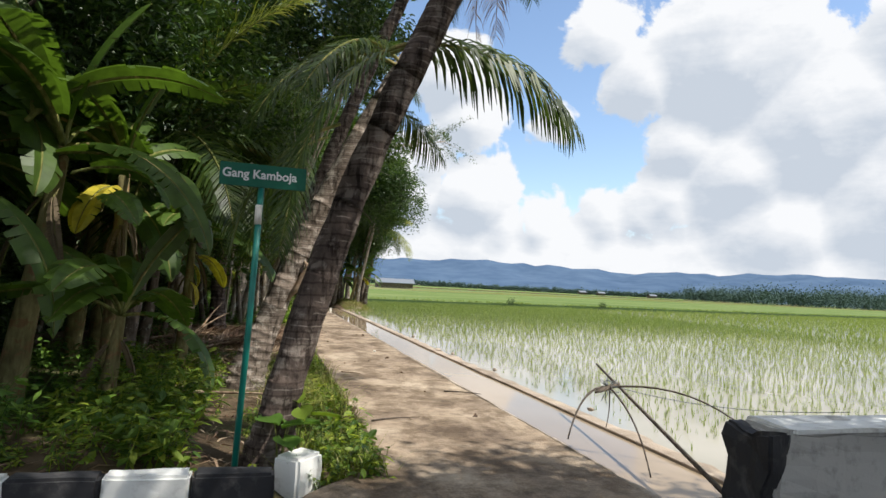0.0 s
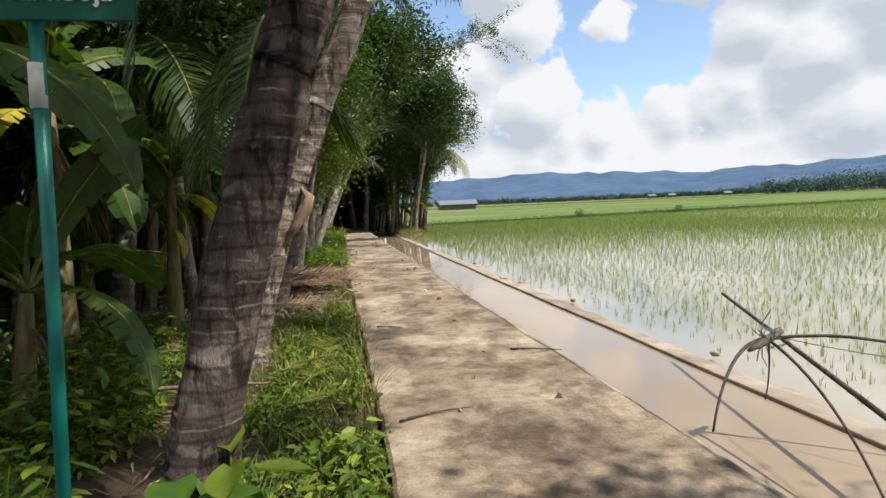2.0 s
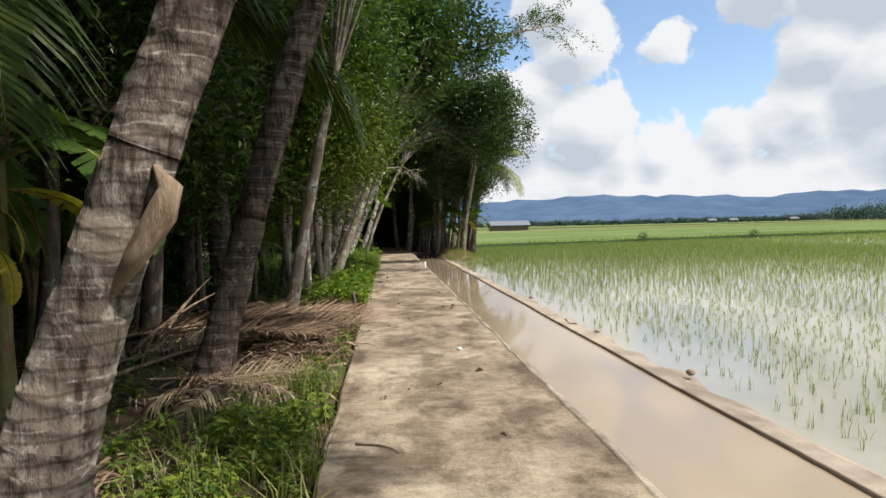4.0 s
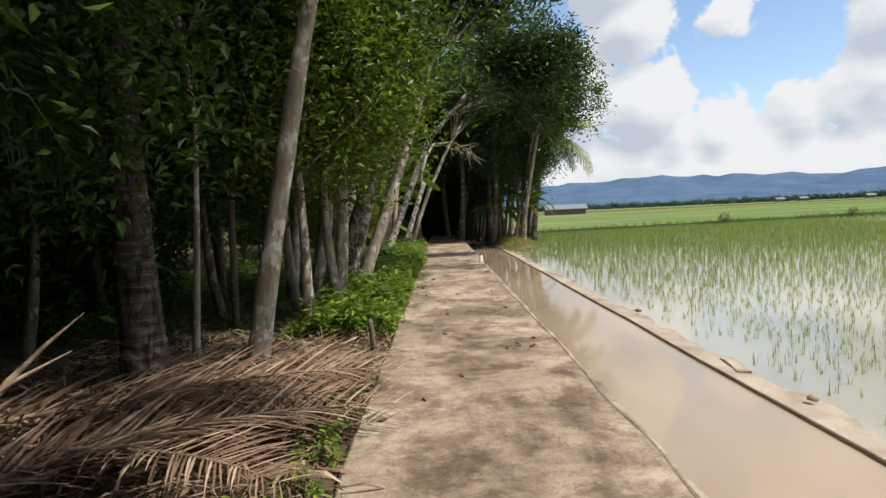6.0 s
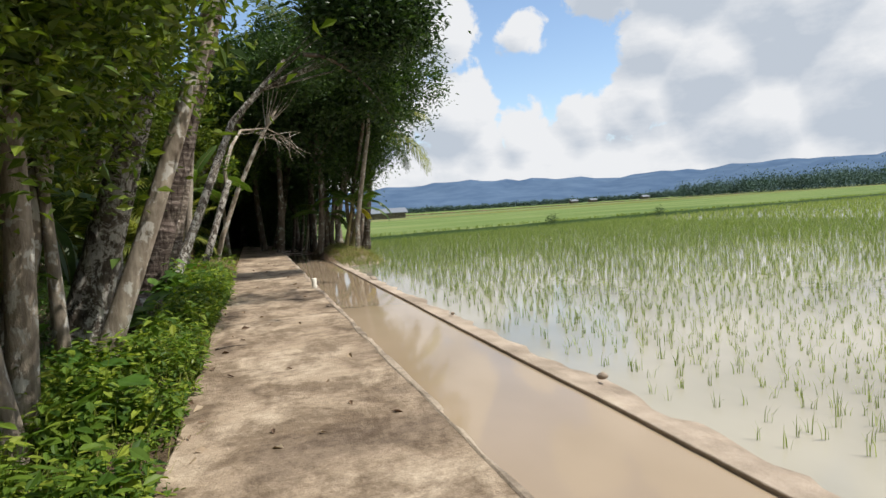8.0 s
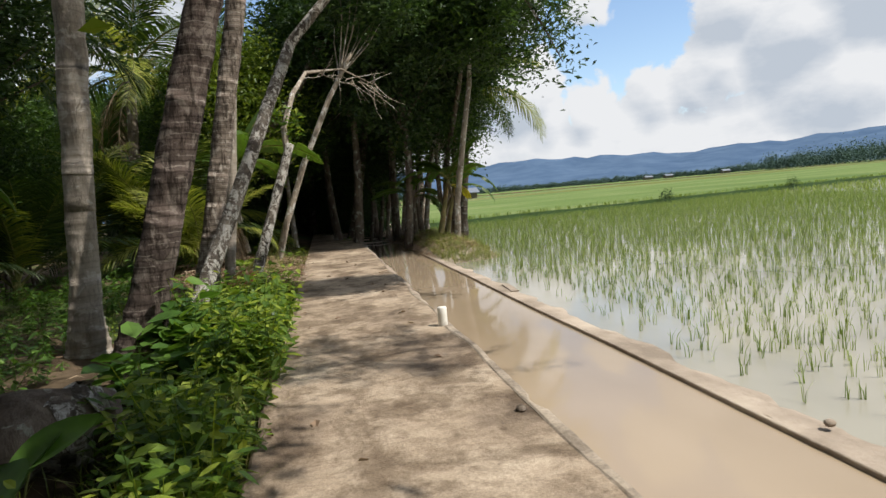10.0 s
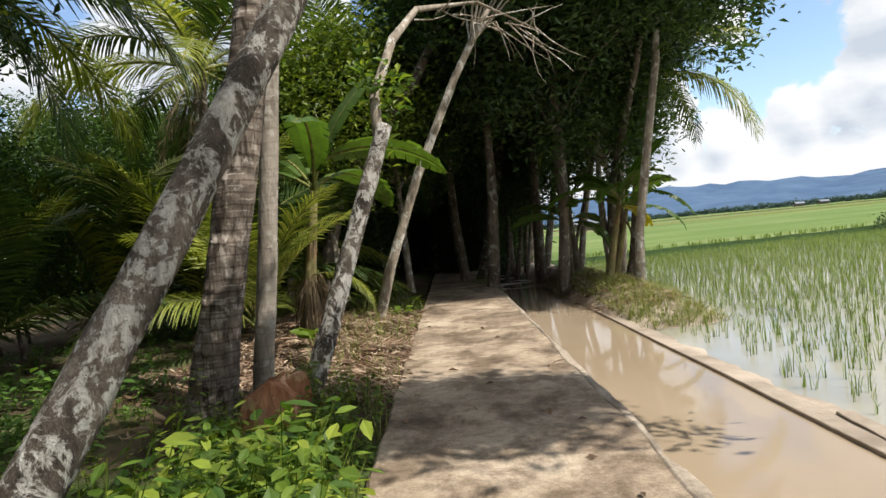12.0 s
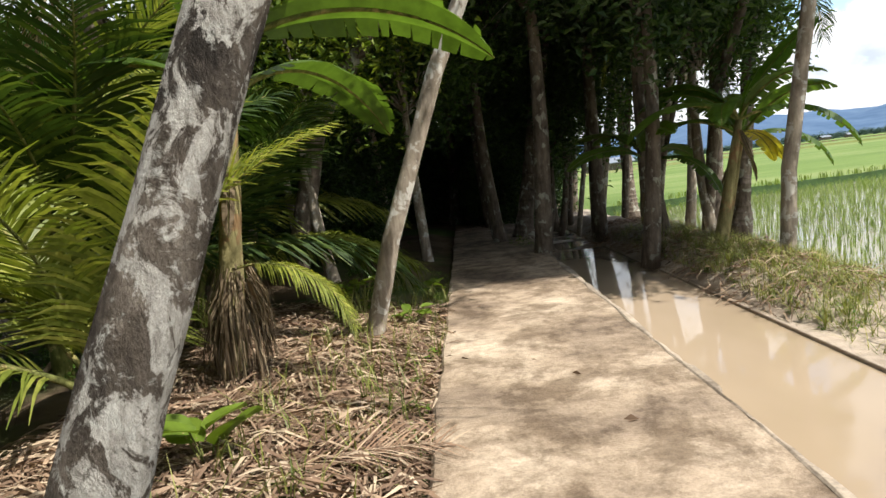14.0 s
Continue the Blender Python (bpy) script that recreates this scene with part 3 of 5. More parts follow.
shed(30, 155, 9, 2.7, "low tin-roofed shed among far rice fields")
for sx, sy in ((245, 455), (262, 455), (300, 440)):
    shed(sx, sy, 6, 3.2, "small pale roofed hut beyond the fields")


# ---- plants ----
def trunk_points(base, top, n, bow=(0, 0, 0)):
    return curve(base, top, n, bow)


def palm_trunk_mesh(name, height, lean, r0, r1, material, bow=0.0, ring=0.11, seed=0, foot=0.55):
    """A ringed trunk from the origin: swollen foot, ridges of old leaf scars."""
    rng = rnd(seed)
    P, R = [], []
    z = -0.15
    while z < height:
        s = max(0.0, z / height)
        r = r0 + (r1 - r0) * s ** 0.7 + foot * r0 * math.exp(-max(z, 0) * 3.2)
        for dz, k_ in ((0.0, 1.0), (ring * 0.7, 0.992), (ring * 0.9, 1.014)):
            zz = z + dz
            P.append((lean[0] * zz + bow * zz * zz - (foot - 0.55) * r0 * math.exp(-max(zz, 0) * 3.6), lean[1] * zz, zz))
            R.append(r * k_ * rng.uniform(0.985, 1.015))
        z += ring * rng.uniform(0.8, 1.2)
    V, F = tube(P, R, 14)
    for i in range(len(V)):
        V[i, :2] += 0.018 * np.array([bump2(V[i, 0] * 6 + seed, V[i, 2] * 3), bump2(V[i, 1] * 6, V[i, 2] * 3 + seed)])
    return mesh(name, V, F, material, True), np.array(P[-1])


def frond_mesh(name, length, e0, e1, droop, n, width, leaf_m, stalk_m, seed, ragged=0.0, reach=0.27):
    """A feather frond from the origin along +x: stalk and leaflets, two meshes."""
    rng = rnd(seed)
    N = 16
    ang = np.radians(np.linspace(e0, e1, N))
    step = length / N
    P = np.vstack([[0, 0, 0], np.cumsum(np.stack([np.cos(ang) * step, 0.02 * np.sin(np.arange(N) * 0.3), np.sin(ang) * step], 1), 0)])
    R = np.linspace(0.032, 0.004, N + 1) * length / 3.0
    stalk = mesh(name + "_stalk", *tube(P, R, 5), stalk_m, True)
    s = np.linspace(0.16, 0.995, n)
    V, F = [], []
    for si in s:
        f = si * N
        i = min(int(f), N - 1)
        p = P[i] + (P[i + 1] - P[i]) * (f - i)
        t = (P[i + 1] - P[i]) / np.linalg.norm(P[i + 1] - P[i])
        upv = np.cross(t, [0, 1, 0])
        if upv[2] < 0:
            upv = -upv
        Ll = length * reach * (math.sin(math.pi * (0.12 + 0.80 * si)) ** 0.7) * rng.uniform(0.85, 1.1)
        for side in (-1, 1):
            if rng.rand() < ragged:
                continue
            d = t * (0.55 + 0.3 * si + rng.normal(0, 0.07)) + np.array([0, side, 0]) * 0.85 + upv * (0.25 + rng.normal(0, 0.1))
            d /= np.linalg.norm(d)
            w = width * (0.7 + 0.5 * math.sin(math.pi * si)) * 0.5
            q0 = len(V)
            pos = p.copy()
            segs = 3
            dd = d.copy()
            for k_ in range(segs + 1):
                ww = w * (0.6 if k_ == 0 else 1.0 if k_ == 1 else 0.75 if k_ == 2 else 0.12)
                V += [pos + t * ww, pos - t * ww]
                dd = dd + np.array([0, 0, -droop * (0.25 + 0.32 * k_)])
                dd /= np.linalg.norm(dd)
                pos = pos + dd * Ll / segs
            for k_ in range(segs):
                F.append([q0 + 2 * k_, q0 + 2 * k_ + 1, q0 + 2 * k_ + 3, q0 + 2 * k_ + 2])
    return stalk, mesh(name + "_leaflets", V, F, leaf_m)


FRONDS = {}
for key, args in {
    "up": (3.2, 78, 25, 0.35, 62, 0.045), "mid": (3.4, 45, -35, 0.55, 66, 0.045), "low": (3.3, 12, -70, 0.8, 64, 0.045),
    "hang": (3.0, -25, -86, 0.9, 60, 0.042)}.items():
    FRONDS[key] = frond_mesh("frond", *args, LEAF_PALM, RACHIS, len(key) * 7)
    FRONDS[key + "_lime"] = frond_mesh("frond", *args[:4], 84, 0.034, LEAF_PALM_LIME, RACHIS, len(key) * 9)
    FRONDS[key + "_dry"] = frond_mesh("frond", args[0], args[1] - 20, args[2] - 15, 1.0, 50, 0.03, LEAF_DRY, RACHIS_DRY, len(key) * 5, 0.25)


def add_frond(parent, key, m, label=""):
    st, lf = FRONDS[key]
    f = part("frond", lf, parent, label, m)
    part("stalk", st, f)
    return f


def crown_of_fronds(parent, at, n, rng, size=1.0, lime=0.0, dry=2, kinds=("up", "mid", "mid", "low", "low", "hang"), bare=None):
    for i in range(n):
        key = kinds[i * len(kinds) // n]
        if rng.rand() < lime:
            key += "_lime"
        a = i * 137.5 + rng.uniform(-20, 20)
        if bare and bare[0] < (a + 180) % 360 - 180 < bare[1] and key.split("_")[0] in ("mid", "low", "hang"):
            a += 180
        add_frond(parent, key, Matrix.Translation(at) @ pose(0, 0, 0, rng.uniform(-15, 15), rng.uniform(-8, 8), a) @ Matrix.Scale(size * rng.uniform(0.85, 1.1), 4))
    for i in range(dry):
        add_frond(parent, "hang_dry", Matrix.Translation(at) @ pose(0, 0, 0, 0, 0, rng.uniform(120, 240)) @ Matrix.Scale(size * 0.8, 4), "dry brown hanging frond")


def coconut(x, y, height, lean, r0, r1, material, label, seed, fronds=16, size=1.0, bow=0.0, z=-0.05, lime=0.1, group="coconut palms along the path", bare=None, kinds=("up", "mid", "mid", "low", "low", "hang"), foot=0.55):
    e = thing("coconut_palm", label, "palm tree", pose(x, y, z), group)
    me, tip = palm_trunk_mesh("palm_trunk", height, lean, r0, r1, material, bow, seed=seed, foot=foot)
    part("trunk", me, e)
    crown_of_fronds(e, tip, fronds, rnd(seed + 50), size, lime, bare=bare, kinds=kinds)
    return e


def find_last(name):
    return [o_ for o_ in scene.objects if o_.name.startswith(name) and o_.parent is None][-1]


def slender_trunk(pts, radii, seed, sides=10, knots=0.12):
    V, F = tube(pts, radii, sides)
    R = np.repeat(np.broadcast_to(np.asarray(radii, float), (len(pts),)), sides)
    for i in range(len(V)):
        v = V[i]
        V[i] = v + R[min(i, len(R) - 1)] * knots * np.array([bump2(v[0] * 9 + seed, v[2] * 4), bump2(v[1] * 9 - seed, v[2] * 4), 0])
    return V, F


def slender_trunk_mesh(name, pts, radii, material, seed, sides=10, knots=0.12):
    return mesh(name, *slender_trunk(pts, radii, seed, sides, knots), material, True)


def crown_mesh(name, rng, centre, radii, clumps, per, size, material, spread=0.28, flat=0.5, ratio=0.42):
    """Leaf clumps scattered through an uneven crown, with gaps."""
    u = rng.normal(0, 1, (clumps, 3))
    u /= np.linalg.norm(u, axis=1)[:, None]
    r = rng.uniform(0.35, 1.0, (clumps, 1)) ** 0.5
    off = rng.uniform(0, 50)
    lobe = np.array([0.95 + 0.75 * noise.noise(Vector(q_ * 1.6) + Vector((off, 0, 0))) for q_ in u])[:, None]
    C = np.asarray(centre) + u * r * lobe * np.asarray(radii)
    pts = np.repeat(C, per, 0)
    V, F = leaves(rng, pts, size, spread, flat, ratio)
    return mesh(name, V, F, material), C


def limb_pieces(start, targets, r, rng, sides=5):
    P = []
    for c_ in targets:
        mid = (np.asarray(start) + c_) / 2 + rng.normal(0, 0.15, 3)
        P.append(tube([start, mid, c_], [r, r * 0.6, r * 0.15], sides, False))
    return P


TREE_MESHES = []
for i, (mt, bark, h, rad, lsz) in enumerate([
    (LEAF_TREE, BARK_GREY, 4.6, (1.9, 1.9, 1.9), 0.17), (LEAF_DARK, BARK_DARK, 5.4, (2.3, 2.3, 2.2), 0.19),
    (LEAF_LIME, BARK_GREY, 3.6, (1.3, 1.3, 1.8), 0.14), (LEAF_TREE, BARK_DARK, 3.0, (1.3, 1.3, 1.4), 0.15),
    (LEAF_DARK, BARK_DARK, 7.0, (2.6, 2.6, 2.4), 0.24), (LEAF_DARK, BARK_DARK, 1.5, (1.5, 1.5, 1.5), 0.2)]):
    rg = rnd(200 + i)
    cm, C = crown_mesh("tree_crown", rg, (0.1, 0, h), rad, 150, 115, lsz * 0.78, mt, 0.28)
    pts = curve((0, 0, -0.15), (0.15, 0, h * 0.85), 9, (0.12, 0.08, 0))
    pieces = [slender_trunk(pts, np.linspace(0.11, 0.04, 9) * max(h, 2.2) / 4.5, i)] + limb_pieces((0.1, 0, h * 0.6), C[:14], 0.03, rg)
    TREE_MESHES.append((cm, mesh("tree_trunk", *join(pieces), bark, True)))


def tree(kind_, x, y, z, scale, turn, label, group="trees of the grove", tilt=0.0):
    e = thing("tree", label, "tree", pose(x, y, z, 0, tilt, turn) @ Matrix.Scale(scale, 4), group)
    cm, tm = TREE_MESHES[kind_]
    part("trunk", tm, e)
    part("crown", cm, e)
    return e


def leaning_tree(name, pts, radii, material, label, crown=None, seed=0, sides=11):
    """A tree drawn along its own curved trunk, crown = (centre, radii, clumps, leaves each, leaf size, material)."""
    o = np.asarray(pts[0], float)
    e = thing(name, label, "tree", Matrix.Translation(o), "trees along the path")
    P = np.asarray(pts, float) - o
    fine = np.vstack([P[i] + (P[i + 1] - P[i]) * s for i in range(len(P) - 1) for s in np.linspace(0, 1, 7)[:-1]] + [P[-1]])
    rad = np.interp(np.linspace(0, 1, len(fine)), np.linspace(0, 1, len(radii)), radii)
    tv, tf = slender_trunk(fine, rad, seed, sides)
    pieces = [(tv, tf)]
    if crown:
        rg = rnd(seed + 300)
        c0, rr, n, per, lsz, mt = crown
        cm, C = crown_mesh("crown", rg, np.asarray(c0) - o, rr, n, per, lsz, mt, 0.22)
        pieces += limb_pieces(fine[-4], C[C[:, 2] > fine[-1][2] - 0.3][:9], radii[-1] * 0.5, rg)
        part("crown", cm, e)
    part("trunk", mesh("trunk", *join(pieces), material, True), e)
    return e


def banana_leaf_mesh(name, length, width, e0, e1, seed, material, torn=0.35, fold=0.35):
    """A paddle leaf from the origin along +x with midrib, folded blade and tears between strips."""
    rng = rnd(seed)
    N = 26
    ang = np.radians(np.linspace(e0, e1, N))
    step = length / N
    P = np.vstack([[0, 0, 0], np.cumsum(np.stack([np.cos(ang) * step, np.zeros(N), np.sin(ang) * step], 1), 0)])
    V, F = [], []
    for side in (-1, 1):
        gapdrop = 0.0
        joined = False
        for i in range(4, N):
            s0, s1 = (i - 4) / (N - 4), (i - 3) / (N - 4)
            if not joined:
                gapdrop = rng.uniform(-0.05, 0.25)

            def edge(j, s, drop):
                t = P[min(j + 1, N)] - P[max(j - 1, 0)]
                t = t / np.linalg.norm(t)
                u = np.cross(t, [0, 1, 0])
                u = -u if u[2] < 0 else u
                w = width * 0.5 * max(0.02, math.sin(math.pi * min(1, 0.05 + s * 0.97)) ** 0.45)
                a = P[j] + 0 * t
                b = P[j] + np.array([0, side, 0]) * w * 0.55 * math.cos(fold) + u * w * 0.5 * math.sin(fold) + t * w * 0.08
                c_ = P[j] + np.array([0, side, 0]) * w * (0.97 - 0.25 * abs(drop)) + u * w * (0.45 * math.sin(fold) - drop - 0.12) + t * w * 0.2
                return [a, b, c_]
            q = len(V)
            tear = rng.rand() < torn
            V += edge(i, s0, gapdrop) + edge(i + 1, s1, gapdrop)
            if tear:
                V[-1] = V[-1] - (V[-1] - V[-4]) * 0.35
            F += [[q, q + 1, q + 4, q + 3], [q + 1, q + 2, q + 5, q + 4]]
            joined = not tear
    blade = mesh(name, V, F, material)
    rib = mesh(name + "_rib", *tube(P, np.linspace(0.028, 0.006, N + 1) * length / 2.0, 5), RACHIS, True)
    # weld neighbours so that one strip is one island
    bm = bmesh.new()
    bm.from_mesh(blade)
    bmesh.ops.remove_doubles(bm, verts=bm.verts[:], dist=0.0005)
    bm.to_mesh(blade)
    bm.free()
    return blade, rib


BAN = [banana_leaf_mesh("banana_leaf", 2.1, 0.58, 62, -25, 1, LEAF_BANANA), banana_leaf_mesh("banana_leaf", 2.0, 0.55, 40, -45, 2, LEAF_BANANA, 0.5),
       banana_leaf_mesh("banana_leaf", 1.7, 0.5, 80, 45, 3, LEAF_BANANA, 0.15), banana_leaf_mesh("banana_leaf", 1.9, 0.5, 15, -75, 4, LEAF_BANANA, 0.6),
       banana_leaf_mesh("banana_leaf", 1.3, 0.2, -50, -89, 5, LEAF_STRAW, 0.8, 1.1), banana_leaf_mesh("banana_leaf", 1.5, 0.45, 10, -70, 6, LEAF_YELLOW, 0.5)]


def add_banana_leaf(e, idx, m, label=""):
    lf = part("leaf", BAN[idx][0], e, label, m)
    part("midrib", BAN[idx][1], lf)


def banana(x, y, z, height, scale, seed, label, lean=(0.05, 0.0), dry=3, n=8, yellow=0, group="banana plants of the grove"):
    rng = rnd(seed)
    e = thing("banana_plant", label, "banana plant", pose(x, y, z), group)
    pts = [(lean[0] * h, lean[1] * h, h) for h in np.linspace(-0.1, height, 8)]
    part("stem", slender_trunk_mesh("banana_stem", pts, np.linspace(0.12, 0.055, 8) * scale, BANANA_STEM, seed), e)
    tip = Vector(pts[-1])
    for i in range(n):
        add_banana_leaf(e, (2, 0, 0, 1, 1, 3, 0, 1)[i % 8], Matrix.Translation(tip) @ pose(0, 0, 0, rng.uniform(-25, 25), rng.uniform(-10, 10), i * 137.5 + rng.uniform(-25, 25)) @ Matrix.Scale(scale * rng.uniform(0.8, 1.1), 4))
    for i in range(dry):
        add_banana_leaf(e, 4, Matrix.Translation(tip * rng.uniform(0.75, 0.97)) @ pose(0, 0, 0, rng.uniform(-20, 20), 0, rng.uniform(0, 360)) @ Matrix.Scale(scale * rng.uniform(0.45, 0.75), 4), "dry brown hanging leaf")
    for i in range(yellow):
        add_banana_leaf(e, 5, Matrix.Translation(tip * 0.9) @ pose(0, 0, 0, 0, 0, rng.uniform(-120, 60)) @ Matrix.Scale(scale * 0.8, 4), "yellowing drooping leaf")
    return e


# coconut palms beside the path
coconut(-0.837, 4.345, 6.2, (0.17, 0.0), 0.12, 0.115, BARK_PALM_DARK, "tall leaning coconut palm with dark ringed trunk", 1, 7, 0.72, 0.042, bare=(-70, 110), kinds=("up", "up", "mid"))
for a, z_, s_ in ((198, 3.2, 0.6),):
    add_frond(find_last("coconut_palm"), "hang", pose(0.17 * z_ + 0.042 * z_ * z_ - 0.05, 0.03, z_, a % 17 - 8, 0, a) @ Matrix.Scale(s_, 4))
FRONDS["arched"] = frond_mesh("frond", 1.75, 24, -52, 1.15, 58, 0.034, LEAF_PALM, RACHIS, 17, 0.04, 0.42)
FRONDS["curtain"] = frond_mesh("frond", 1.5, 8, -40, 1.2, 46, 0.03, LEAF_PALM, RACHIS, 19, 0.04, 0.50)
add_frond(find_last("coconut_palm"), "arched", pose(0.74, 0.14, 3.12, 6, 0, -4))
add_frond(find_last("coconut_palm"), "curtain", pose(0.66, 0.16, 2.75, 0, 12, 20) @ Matrix.Scale(0.5, 4))
coconut(-1.085, 7.6, 6.5, (0.262, 0.0), 0.15, 0.118, BARK_PALM, "leaning coconut palm with ringed grey trunk and cut scar", 2, 6, 0.9, 0.036, lime=0.2, kinds=("up", "mid"), foot=0.85)
scar = tube([(0.42, -0.09, 1.05), (0.52, -0.11, 1.2), (0.62, -0.12, 1.36), (0.66, -0.12, 1.47), (0.60, -0.10, 1.55)], [0.012, 0.05, 0.06, 0.045, 0.01], 9, True)
scar = (np.array([v_ + 0.02 * np.array(noise.noise_vector(Vector(v_) * 14)) for v_ in scar[0]]), scar[1])
part("torn_frond_base", mesh("torn_frond_base", *scar, RACHIS_DRY, True), find_last("coconut_palm"), "pale torn frond base")
for at_, a, s_ in (((0.75, -0.5, 3.0), 215, 0.62), ((0.52, -0.7, 2.9), 252, 0.58), ((0.9, -0.4, 3.2), 182, 0.7)):
    add_frond(find_last("coconut_palm"), "hang", pose(*at_, 0, 0, a) @ Matrix.Scale(s_, 4))
for a in (206, 228):
    add_frond(find_last("coconut_palm"), "low", pose(1.75, 0, 4.1, a % 20 - 10, -10 + a % 13, a) @ Matrix.Scale(0.8, 4))
coconut(-1.853, 13.75, 7.5, (-0.03, 0.0), 0.15, 0.13, BARK_PALM_DARK, "coconut palm with dark shaded trunk", 3, 14, 1.0)
coconut(-1.05, 10.0, 9.0, (0.26, 0.0), 0.12, 0.10, BARK_PALM_DARK, "slim leaning palm with dark ringed trunk", 9, 13, 1.0, 0.012)
coconut(-1.84, 24.86, 11.0, (0.07, 0.0), 0.135, 0.12, BARK_SLIM, "straight coconut palm with pale grey trunk", 5, 9, 1.0)
coconut(-1.167, 23.94, 10.0, (0.29, 0.0), 0.155, 0.14, BARK_PALM_DARK, "leaning coconut palm with rough ringed bark", 6, 13, 1.05)
coconut(-1.334, 28.07, 11.5, (0.21, 0.0), 0.15, 0.13, BARK_PALM, "tall coconut palm with thick ringed trunk", 7, 9, 1.1)
coconut(1.5, 41.1, 8.5, (0.2, 0.0), 0.165, 0.13, BARK_DARK, "tall dark coconut palm beyond the canal", 8, 16, 1.2)
for i, (x, y, h) in enumerate([(-5.6, 30.8, 5.2), (-7.2, 25.5, 6.5), (-4.2, 35.5, 5.0), (-6.5, 18.0, 6.0), (-5.0, 10.5, 5.0), (0.0, 47.0, 6.5), (-2.0, 43.0, 6.0), (4.6, 44.0, 6.0)]):
    coconut(x, y, h, (0.05 * (i % 3 - 1), 0.04), 0.15, 0.12, BARK_DARK, "coconut palm standing deep in the grove", 20 + i, 15, 1.1, lime=0.25)

# low young palm beside the leaning palms, fronds hanging over the path
e = thing("young_palm", "young coconut palm with long hanging fronds", "palm tree", pose(-3.0, 10.3, -0.05))
me, tip = palm_trunk_mesh("palm_trunk", 3.3, (0.15, 0.0), 0.14, 0.12, BARK_DARK, seed=61)
part("trunk", me, e)
crown_of_fronds(e, tip, 16, rnd(62), 1.0, 0.08, 3)

# young palms with lime fronds deep at the litter clearing
for i, (x, y, s) in enumerate([(-1.86, 31.15, 0.70), (-3.1, 32.6, 0.95), (-4.4, 29.4, 0.7), (-3.0, 35.6, 0.9), (-5.2, 27.0, 0.7), (-4.0, 36.2, 1.1), (-2.6, 34.2, 0.8), (-4.6, 32.6, 1.0)]):
    e = thing("young_palm", "young coconut palm with lime green fronds", "palm tree", pose(x, y, -0.05), "young palms of the grove")
    crown_of_fronds(e, (0, 0, 0.35), 10 if i else 8, rnd(70 + i), s, 0.95 if i == 0 else 0.3, 1, ("up", "up", "up", "mid") if i == 0 else ("up", "up", "up", "up", "mid"))
    part("stem", mesh("palm_stem", *tube([(0, 0, -0.1), (0.02, 0, 0.25), (0, 0, 0.6)], [0.09, 0.08, 0.05], 9), RACHIS, True), e)

# slender and leaning trees beside the path
CL = lambda c_, r, n=60, per=40, s=0.15, m=LEAF_TREE: (c_, r, int(n * 1.2), int(per * 1.9), s * 0.92, m)
leaning_tree("slender_tree", [(-0.99, 13.71, -0.10), (-0.79, 13.71, 1.00), (-0.50, 13.71, 2.40), (-0.13, 13.71, 4.00)], (0.095, 0.08, 0.07, 0.05), BARK_GREY, "slender grey-barked tree at the path edge", CL((0.3, 12.9, 6.6), (1.5, 1.6, 1.0), 80, 42, 0.16, LEAF_DARK), 1)
leaning_tree("slender_tree", [(-1.8, 14.6, -0.1), (-1.72, 14.6, 1.1), (-1.66, 14.6, 2.2), (-1.8, 14.6, 3.6)], (0.035, 0.03, 0.025, 0.02), BARK_GREY, "thin sapling with pale bark", CL((-1.8, 14.8, 4.0), (0.9, 0.9, 0.8), 30, 36), 2)
leaning_tree("slender_tree", [(-1.98, 16.3, -0.1), (-1.95, 16.3, 1.3), (-1.9, 16.4, 3.4)], (0.045, 0.04, 0.03), BARK_DARK, "thin sapling with dark bark", CL((-1.9, 16.5, 3.7), (1.2, 1.2, 1.0), 45, 38, 0.15, LEAF_DARK), 3)
leaning_tree("leaning_tree", [(-1.31, 20.10, -0.10), (-0.90, 20.10, 1.20), (-0.31, 20.10, 3.00), (0.29, 20.10, 4.80)], (0.23, 0.18, 0.14, 0.09), BARK_LICHEN, "thick leaning tree with pale mottled bark", CL((-0.2, 20.6, 6.0), (1.6, 1.6, 1.4), 100, 40, 0.17), 4)
leaning_tree("leaning_tree", [(-0.90, 19.24, -0.10), (-0.35, 19.24, 1.30), (0.26, 19.24, 3.00), (0.70, 19.24, 4.40)], (0.11, 0.09, 0.075, 0.05), BARK_GREY, "slim leaning tree with pale bark", CL((1.2, 19.9, 5.7), (1.7, 1.5, 1.4), 125, 42, 0.16), 5)
leaning_tree("leaning_tree", [(-1.01, 24.93, -0.1), (-0.79, 25.3, 0.5), (-0.41, 25.9, 1.5), (-0.04, 26.48, 2.5), (0.31, 27.0, 3.4), (1.5, 27.0, 4.7)], (0.105, 0.092, 0.086, 0.08, 0.07, 0.05), BARK_LICHEN, "leaning tree with white lichen patches on its bark", CL((3.4, 26.2, 5.4), (1.5, 0.75, 0.8), 100, 44, 0.17, LEAF_DARK), 6)
leaning_tree("slender_tree", [(-1.04, 28.40, -0.10), (-0.87, 28.40, 1.20), (-0.68, 28.40, 2.90), (-0.47, 28.40, 5.00), (-0.24, 28.40, 8.00)], (0.085, 0.078, 0.073, 0.065, 0.05), BARK_SLIM, "straight slender tree with smooth pale trunk", CL((-0.4, 28.8, 9.6), (0.9, 0.9, 0.8), 26, 40, 0.16, LEAF_DARK), 7)
